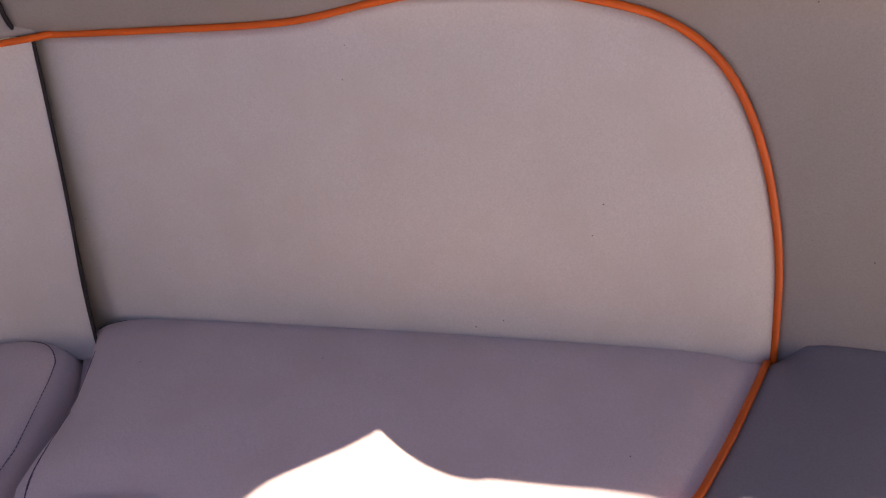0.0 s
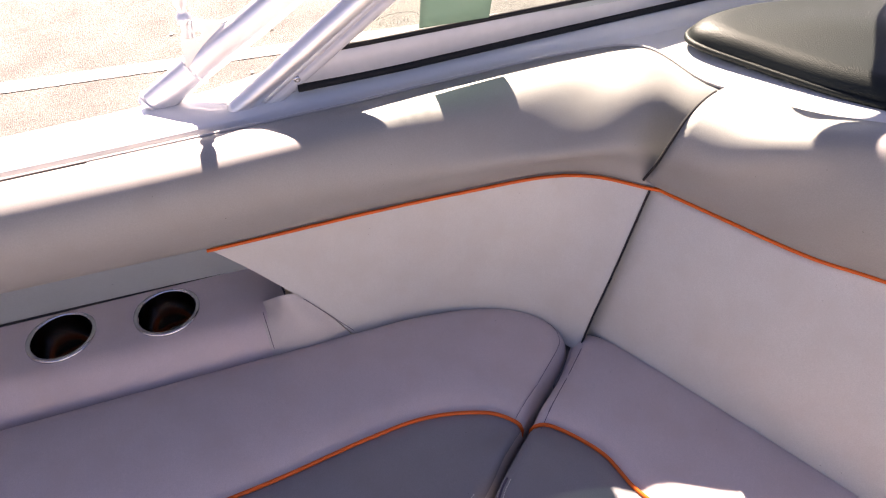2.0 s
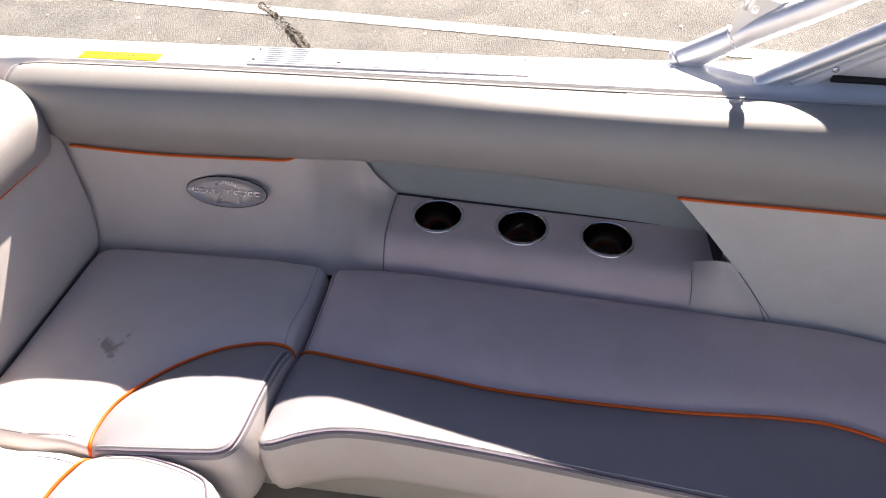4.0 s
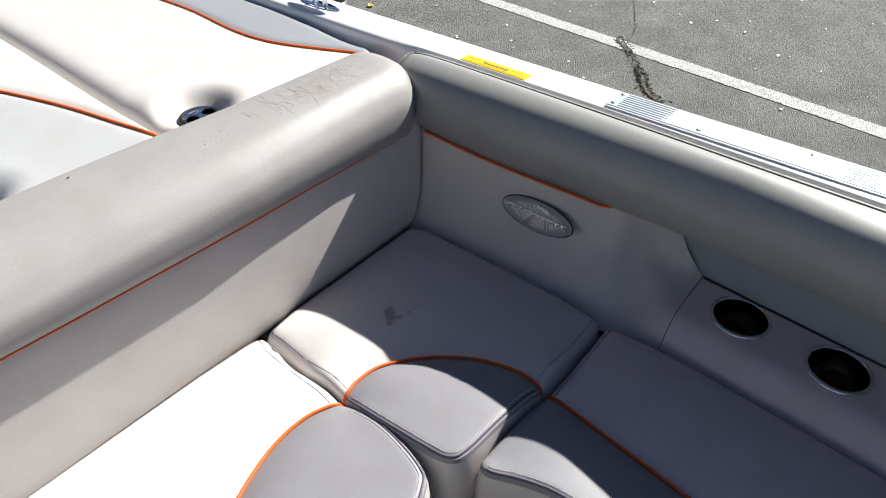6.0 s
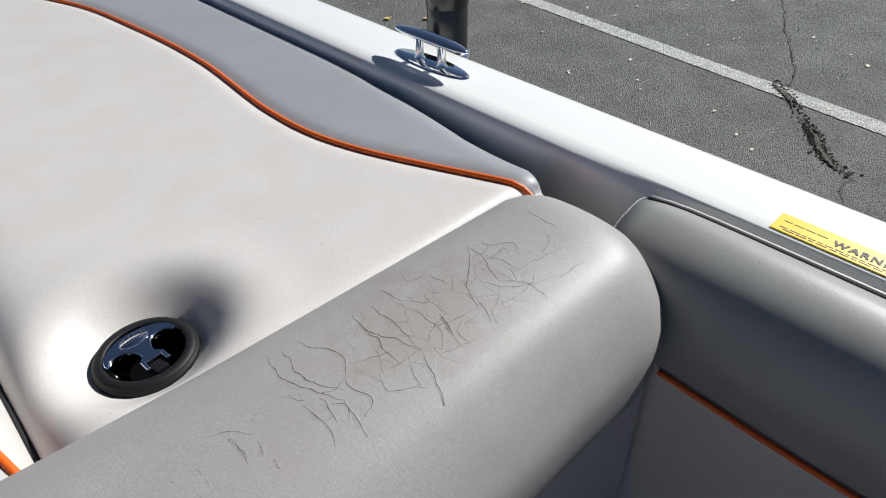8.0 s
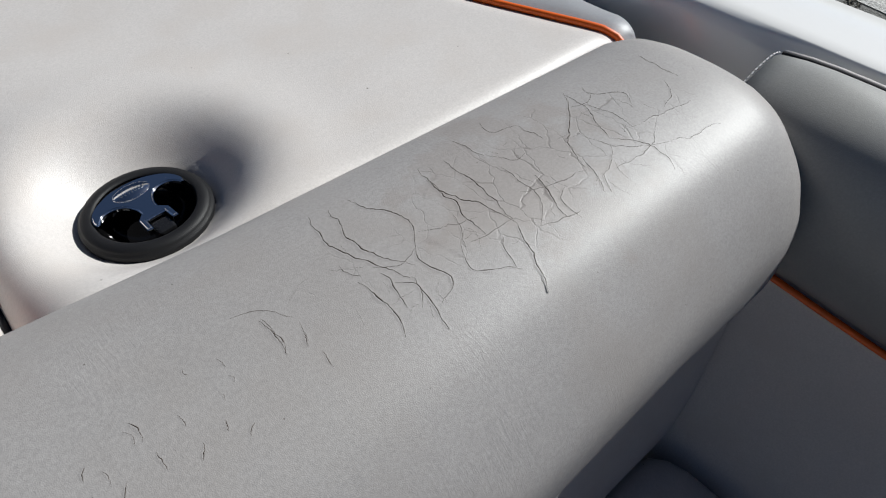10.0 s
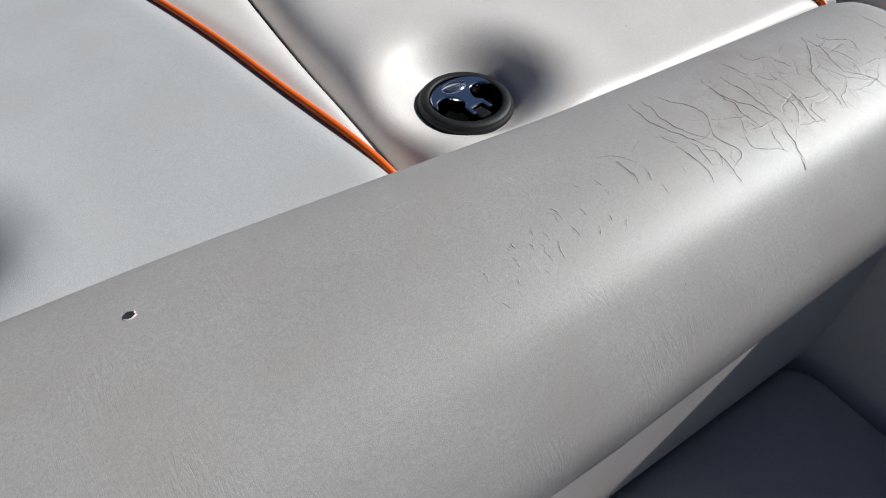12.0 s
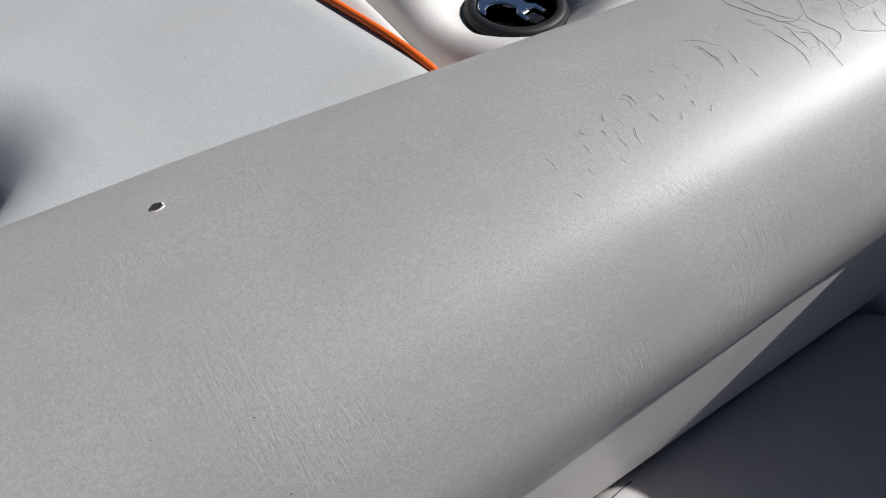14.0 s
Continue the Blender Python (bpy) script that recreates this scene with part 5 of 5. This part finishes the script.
def hatch_latch(x, y):
    ob = thing("hatch_latch", "round black hatch latch with a chrome pull handle", "latch", "latches of the engine hatch", (x, y, 0.3165))
    lathe("ring", [(0.0440, -0.012), (0.0446, -0.003), (0.0440, -0.0012), (0.0428, -0.0006), (0.0424, 0.0010), (0.0414, 0.0022), (0.0385, 0.0030), (0.0352, 0.0032), (0.0338, 0.0024), (0.0330, 0.0)], rubber, ob, "black rubber ring", None, 72)
    lathe("bowl", [(0.0334, 0.002), (0.0322, -0.006), (0.026, -0.017), (0.012, -0.022), (0.0, -0.0225)], bowl_black, ob, "glossy black bowl", None, 48)
    # pull handle: crescent, stem and fork in one plate
    left = [(-0.0318, -0.0030), (-0.0326, -0.0080), (-0.0300, -0.0150), (-0.0235, -0.0215), (-0.012, -0.0270), (0.0, -0.0285)]
    left2 = [(-0.0298, -0.0035), (-0.0270, -0.0075), (-0.0225, -0.0100), (-0.0160, -0.0098), (-0.0100, -0.0060), (-0.0066, 0.001), (-0.0060, 0.0065), (-0.0108, 0.0115), (-0.0112, 0.0230), (-0.0072, 0.0235), (-0.0068, 0.0150), (0.0, 0.0146)]
    loop = [tuple(p) for p in spline(left, 22)]
    right = [(-x2, y2) for x2, y2 in loop[::-1][1:]]
    inside = [tuple(p) for p in spline(left2[:7], 26)] + left2[7:]
    poly = loop + right + [(-x2, y2) for x2, y2 in inside[:-1]] + [inside[-1]] + inside[::-1][1:]
    bm = bmesh.new()
    vs = [bm.verts.new((a, b, 0.006)) for a, b in poly]
    face = bm.faces.new(vs)
    if face.normal.z < 0:
        face.normal_flip()
    r = bmesh.ops.extrude_face_region(bm, geom=[face])
    for e in r["geom"]:
        if isinstance(e, bmesh.types.BMVert):
            e.co.z += 0.003
    bmesh.ops.recalc_face_normals(bm, faces=bm.faces[:])
    tops = [ed for ed in bm.edges if all(v.co.z > 0.0085 for v in ed.verts)]
    bmesh.ops.bevel(bm, geom=tops, offset=0.0010, segments=3, affect="EDGES")
    for v in bm.verts:
        v.co.z -= 0.0045
    handle = part("pull_handle", bm, chrome, ob, "chrome pull handle", smooth=False)
    lip = [(0.0128 * math.cos(t), -0.0170 + 0.0076 * math.sin(t), 0.0046) for t in np.linspace(0, 2 * math.pi, 33)]
    v, f = grid([[(0.0128 * k * math.cos(t), -0.0170 + 0.0076 * k * math.sin(t), z) for t in np.linspace(0, 2 * math.pi, 32, endpoint=False)] for k, z in ((1.0, 0.0043), (0.97, 0.0049), (0.0, 0.0051))], True)
    plate = mesh_object("oval_plate", v, f, chrome, handle)
    tube("rim", lip, 0.00042, chrome, plate, sides=6)
    for k in range(7):
        box("raised_bar", (-0.0086 + 0.0025 * k, -0.0182, 0.0048), (-0.0075 + 0.0025 * k, -0.0160, 0.0054), chrome_worn, plate, bevel=0)
    for sx in (-1, 1):
        box("foot", (sx * 0.0092 - 0.0019, 0.0222, -0.0010), (sx * 0.0092 + 0.0019, 0.0244, 0.0042), chrome, handle, bevel=0.0006)
    box("hinge", (-0.0062, 0.0155, -0.016), (0.0062, 0.0290, 0.0012), plastic_black, ob, bevel=0.002)
    return ob


for x, y in LATCHES:
    latch = hatch_latch(x, y)
    latch.rotation_euler.z = radians(6)
    latch.scale = (0.95, 0.95, 0.95)

# ---- wear on the bolster ----
# Brown-black for real cracks, with the shade inside them put into the colour.
crack_dark = material("crack_dark", (0.050, 0.038, 0.031), rough=0.95, spec=0.1)
wear = np.random.RandomState(11)
MAIN = [(0.4097, -0.1667, 0.3937, -0.1, -0.12, -0.01), (0.3937, -0.1, 0.3985, -0.0704, 0.0, 0.01), (0.3984, -0.1642, 0.389, -0.1056, -0.15, -0.0), (0.3868, -0.1641, 0.3823, -0.1136, 0.18, -0.06),
        (0.3823, -0.1136, 0.3923, -0.0825, 0.17, -0.17), (0.4164, -0.1145, 0.417, -0.0786, 0.11, -0.01), (0.3278, -0.1546, 0.3302, -0.0977, 0.02, 0.0), (0.343, -0.1585, 0.3303, -0.0947, -0.06, -0.04),
        (0.3303, -0.0947, 0.3457, -0.0575, 0.0, 0.01), (0.346, -0.1478, 0.3485, -0.0989, 0.01, 0.02), (0.405, -0.1125, 0.4067, -0.0896, 0.04, 0.01), (0.298, -0.1134, 0.3058, -0.082, 0.04, 0.02),
        (0.2252, -0.1556, 0.2705, -0.0981, -0.06, 0.03), (0.2273, -0.1529, 0.2397, -0.107, 0.06, 0.03)]
FINE = [(0.3076, -0.1301, 0.3212, -0.086, 0.13, -0.02), (0.3108, -0.1664, 0.3079, -0.1434, -0.05, 0.0), (0.2859, -0.1695, 0.2727, -0.1509, -0.42, -0.1), (0.2727, -0.1509, 0.2709, -0.1321, -0.01, 0.0),
        (0.2905, -0.0971, 0.2989, -0.0773, -0.3, 0.0), (0.2118, -0.1521, 0.2055, -0.1177, 0.14, -0.17), (0.2258, -0.1382, 0.2204, -0.1053, 0.08, 0.0), (0.2436, -0.1039, 0.2716, -0.0792, -0.02, 0.05),
        (0.2662, -0.1061, 0.2751, -0.0817, 0.04, 0.01), (0.2397, -0.107, 0.2259, -0.0691, 0.2, -0.04), (0.1511, -0.1532, 0.1538, -0.1195, -0.05, 0.0), (0.1655, -0.1246, 0.1891, -0.1053, 0.15, 0.0),
        (0.4616, -0.1252, 0.4621, -0.1036, 0.05, -0.01), (0.3625, -0.1026, 0.348, -0.0731, -0.34, -0.12), (0.3427, -0.0926, 0.3499, -0.0752, -0.02, 0.0), (0.4026, -0.1036, 0.4014, -0.0855, 0.3, 0.0)]
CROSS = [(0.3741, -0.1213, 0.3441, -0.1098, -0.03, 0.0), (0.3586, -0.0998, 0.3315, -0.0977, -0.03, 0.0), (0.3208, -0.0856, 0.2946, -0.0811, -0.08, 0.0), (0.2204, -0.1053, 0.168, -0.0995, 0.02, -0.01),
        (0.2096, -0.0837, 0.170, -0.0755, -0.03, -0.04), (0.2567, -0.0888, 0.2088, -0.0971, -0.08, 0.02), (0.2515, -0.123, 0.2096, -0.0837, -0.17, -0.01), (0.4719, -0.134, 0.4497, -0.1167, 0.16, 0.0),
        (0.4491, -0.1131, 0.451, -0.1036, 0.01, 0.0), (0.4494, -0.0953, 0.4502, -0.0861, 0.05, 0.0), (0.4175, -0.1278, 0.4129, -0.1161, -0.19, 0.0), (0.3079, -0.1434, 0.2878, -0.1296, -0.2, 0.1),
        (0.3136, -0.1091, 0.2705, -0.0981, -0.06, -0.02), (0.3531, -0.1194, 0.3625, -0.0984, 0.08, 0.0), (0.4058, -0.1167, 0.3823, -0.1136, -0.18, 0.0), (0.2132, -0.1441, 0.2345, -0.1421, 0.23, 0.0)]
TICKS = [(0.5451, -0.1086, 0.5474, -0.1036, 0.0, 0.0), (0.5526, -0.1001, 0.5532, -0.0955, 0.0, 0.0), (0.5362, -0.0942, 0.5404, -0.082, -0.03, 0.0), (0.5228, -0.0977, 0.5225, -0.0894, 0.0, 0.0),
         (0.5097, -0.1063, 0.5094, -0.1001, 0.0, 0.0), (0.496, -0.0933, 0.4979, -0.0887, 0.0, 0.0), (0.5074, -0.0903, 0.5107, -0.0844, 0.0, 0.0), (0.5258, -0.1154, 0.525, -0.1043, 0.11, 0.0),
         (0.562, -0.1063, 0.562, -0.1016, 0.0, 0.0), (0.4879, -0.0853, 0.4922, -0.0817, 0.0, 0.0), (0.4509, -0.1067, 0.4533, -0.1003, 0.0, 0.0), (0.4631, -0.1245, 0.4621, -0.1023, 0.13, 0.0)]


def crack(parent, a, b, w, kink, bend=None, open_by=0.30, twist=0.0):
    n = max(8, int(math.hypot(b[0] - a[0], b[1] - a[1]) / 0.0015))
    t = np.linspace(0, 1, n)
    dx, dy = b[0] - a[0], b[1] - a[1]
    nx, ny = -dy, dx
    off = np.cumsum(wear.randn(n)) * kink / math.sqrt(n)
    off -= t * off[-1]
    off += wear.randn(n) * 0.00014 / math.hypot(dx, dy)
    knots = max(3, n // 3)
    off += np.interp(t, np.linspace(0, 1, knots), np.r_[0, wear.randn(knots - 2) * 0.0007, 0]) / math.hypot(dx, dy)
    off += (0.10 * math.sin(wear.rand() * 6) if bend is None else bend) * np.sin(math.pi * t) + twist * np.sin(2 * math.pi * t)
    pts = [(a[0] + dx * k + nx * o, a[1] + dy * k + ny * o) for k, o in zip(t, off)]
    lip, core, thick = [], [], []
    for i, (x, y) in enumerate(pts):
        p, q = pts[max(0, i - 1)], pts[min(n - 1, i + 1)]
        tx, ty = q[0] - p[0], q[1] - p[1]
        l = math.hypot(tx, ty) + 1e-9
        ox, oy = -ty / l, tx / l
        s = w * math.sin(math.pi * min(1, max(0.02, 0.04 + 0.92 * t[i]))) ** 0.6 * (0.55 + 0.8 * wear.rand())
        row = []
        for d, h in ((-5.0, -0.05), (-2.2, 0.16), (-0.7, 0.46), (0.0, 0.05), (0.7, 0.22), (2.0, 0.10), (4.5, -0.05)):
            px, py = x + ox * s * d, y + oy * s * d
            row.append((px, py, bolster_top(px, py) + s * h * 0.8))
        lip.append(row)
        core.append((x, y, bolster_top(x, y) + s * 0.16))
        thick.append(s * open_by)
    ob = surface("crack_lip", lip, vinyl_bolster, parent, toward=(0.4, 0, 9))
    tube("crack", core, thick, crack_dark, parent, "dark crack in the vinyl", sides=5)


for a in MAIN:
    crack(aft, a[:2], a[2:4], 0.00046, 0.03, a[4], 0.62, a[5])
for a in FINE:
    crack(aft, a[:2], a[2:4], 0.00038, 0.03, a[4], 0.52, a[5])
for a in CROSS:
    crack(aft, a[:2], a[2:4], 0.00026, 0.03, a[4], 0.56, a[5])
for a in TICKS:
    crack(aft, a[:2], a[2:4], 0.00040, 0.06, a[4], 0.48, a[5])
for i in range(30):
    x = 0.19 + 0.25 * wear.rand()
    y = -0.145 + 0.06 * wear.rand()
    l, th = 0.006 + 0.012 * wear.rand(), wear.choice([1.45, 1.65, 1.8, 1.3, 0.3, 2.8]) + 0.25 * wear.randn()
    crack(aft, (x, y), (x + l * math.cos(th), min(-0.055, y + l * math.sin(th))), 0.00017, 0.10)
for i in range(14):
    x = 0.485 + 0.13 * wear.rand()
    y = -0.130 + 0.03 * wear.rand() + 0.25 * (x - 0.485)
    crack(aft, (x, y), (x + 0.001 * wear.randn(), y + 0.004 + 0.005 * wear.rand()), 0.00026, 0.05, 0.05, 0.38)
hx, hy = 0.761, -0.173
tear = thing("vinyl_tear", "small dark torn hole in the grey bolster vinyl", "tear")
pts = [(hx + 0.0026 * (1 + 0.12 * wear.randn()) * math.cos(t), hy + 0.0024 * (1 + 0.12 * wear.randn()) * math.sin(t)) for t in np.linspace(0, 2 * math.pi, 16, endpoint=False)]
ring = [[(x, y, bolster_top(x, y) + 0.0009) for x, y in pts], [(hx, hy, bolster_top(hx, hy) + 0.0006) for _ in pts]]
# Flat near-black disc: the hole's depth and shade are only colour.
mesh_object("hole", *grid(ring, True), gap_hole_shade, tear)
mesh_object("torn_edge", *grid([[(hx + (x - hx) * k, hy + (y - hy) * k, bolster_top(x, y) + h) for x, y in pts] for k, h in ((1.28, 0.0), (1.08, 0.0006), (0.93, 0.0004))], True), vinyl_seat_shade_tint, tear, "frayed pale edge")


# ---- ground detail ----
def ground_crack(name, pts, w0, w1, label, seed):
    r = np.random.RandomState(seed)
    p = spline(pts, 90)
    t = np.gradient(p, axis=0)
    nrm = np.c_[-t[:, 1], t[:, 0]] / (np.linalg.norm(t, axis=1)[:, None] + 1e-9)
    j = np.cumsum(r.randn(90)) * 0.004
    left, right = [], []
    for i in range(90):
        g = i / 89
        blot = 1.0 if w0 < 0.012 else 0.12 + math.exp(-((g - 0.16) / 0.10) ** 2) + math.exp(-((g - 0.75) / 0.16) ** 2)
        w = (w0 + (w1 - w0) * g) * (0.35 + 1.1 * r.rand()) * blot
        c = p[i] + nrm[i] * (j[i] - j[-1] * i / 89)
        left.append((*(c + nrm[i] * w), GROUND + 0.009))
        right.append((*(c - nrm[i] * w), GROUND + 0.009))
    v, f = grid([left, right])
    return tagged(mesh_object(name, v, facing(v, f, (0, 0, 9)), crack_dirt, smooth=False), label, "crack", kind="structure")


ground_crack("asphalt_crack", [(-3.06, -1.02), (-2.913, -0.86), (-2.618, -0.63), (-2.437, -0.49), (-2.36, -0.36)], 0.015, 0.012, "weedy dark crack in the asphalt", 2)
ground_crack("asphalt_crack", [(-4.9, -1.8), (-4.4, -1.56), (-3.69, -1.18), (-3.17, -0.97), (-3.03, -0.99)], 0.003, 0.004, "thin crack in the asphalt", 3)
ground_crack("asphalt_crack", [(-2.36, -0.36), (-2.2, -0.33), (-2.0, -0.25)], 0.003, 0.002, "thin crack in the asphalt", 5)
r = np.random.RandomState(8)
v, f = [], []
for i in range(900):
    x, y = -1.2 - 6.5 * r.rand() ** 0.8, -4.5 + 8.5 * r.rand()
    s = 0.004 + 0.017 * r.rand() ** 3
    a = r.rand() * 6.28
    k = len(v)
    for j in range(5):
        b = a + j * 1.2566
        q = s * (0.6 + 0.7 * r.rand())
        v.append((x + q * math.cos(b), y + 0.6 * q * math.sin(b), GROUND + 0.004 + 0.007 * r.rand()))
    f.append(tuple(range(k, k + 5)))
tagged(mesh_object("leaf_litter", v, facing(v, f, (0, 0, 9)), leaf_dry, smooth=False), "pale dry leaf bits and grit on asphalt", "litter", kind="stuff")
# crumbs of dirt and weed gathered along the wide crack
course = spline([(-3.06, -1.02), (-2.913, -0.86), (-2.618, -0.63), (-2.437, -0.49), (-2.36, -0.36)], 200)
r = np.random.RandomState(17)
v, f = [], []
for i in range(800):
    g = 0.16 + 0.07 * r.randn() if i % 3 == 0 else 0.70 + 0.15 * r.randn()
    x, y = course[int(np.clip(g, 0, 1) * 199)] + r.randn(2) * 0.020
    s, a, k = 0.003 + 0.009 * r.rand() ** 2, r.rand() * 6.28, len(v)
    for j in range(4):
        q = s * (0.6 + 0.6 * r.rand())
        v.append((x + q * math.cos(a + j * 1.571), y + q * math.sin(a + j * 1.571), GROUND + 0.003))
    v.append((x, y, GROUND + 0.004 + 0.6 * s))
    f += [(k + j, k + (j + 1) % 4, k + 4) for j in range(4)]
tagged(mesh_object("crack_debris", v, f, crack_dirt, smooth=False), "dark crumbs of dirt and weed along the crack", "debris", kind="stuff")


def dry_leaf(x, y, size, turn):
    """A curled dry leaf: a folded blade with a stalk."""
    ob = thing("dry_leaf", "curled yellow dry leaf lying on the asphalt", "leaf", "leaves on the asphalt", (x, y, GROUND + 0.004))
    rows = []
    for t in np.linspace(0, 1, 9):
        w = 0.42 * math.sin(math.pi * min(1, t * 0.94 + 0.03)) ** 0.8
        rows.append([((t - 0.5) * size, u * w * size, (0.30 * abs(u) * w + 0.25 * (2 * t - 1) ** 2) * size) for u in np.linspace(-1, 1, 7)])
    surface("blade", rows, leaf_yellow, ob, toward=(0, 0, 9), thick=0.0008)
    tube("stalk", [(-0.48 * size, 0, 0.24 * size), (-0.75 * size, 0.05 * size, 0.12 * size), (-0.95 * size, 0.02 * size, 0.004)], 0.0012, leaf_yellow, ob, sides=5)
    ob.rotation_euler.z = turn
    return ob


leaf_yellow = material("leaf_yellow", (0.56, 0.44, 0.15), rough=0.7, var=0.3, var_scale=60)
for x, y, size, turn in ((-2.77, -3.88, 0.085, 0.6), (-3.65, -3.05, 0.085, 2.2), (-2.45, -2.80, 0.055, 1.1), (-2.42, -3.14, 0.05, 0.2), (-2.24, -3.33, 0.05, 2.8)):
    dry_leaf(x, y, size, turn)
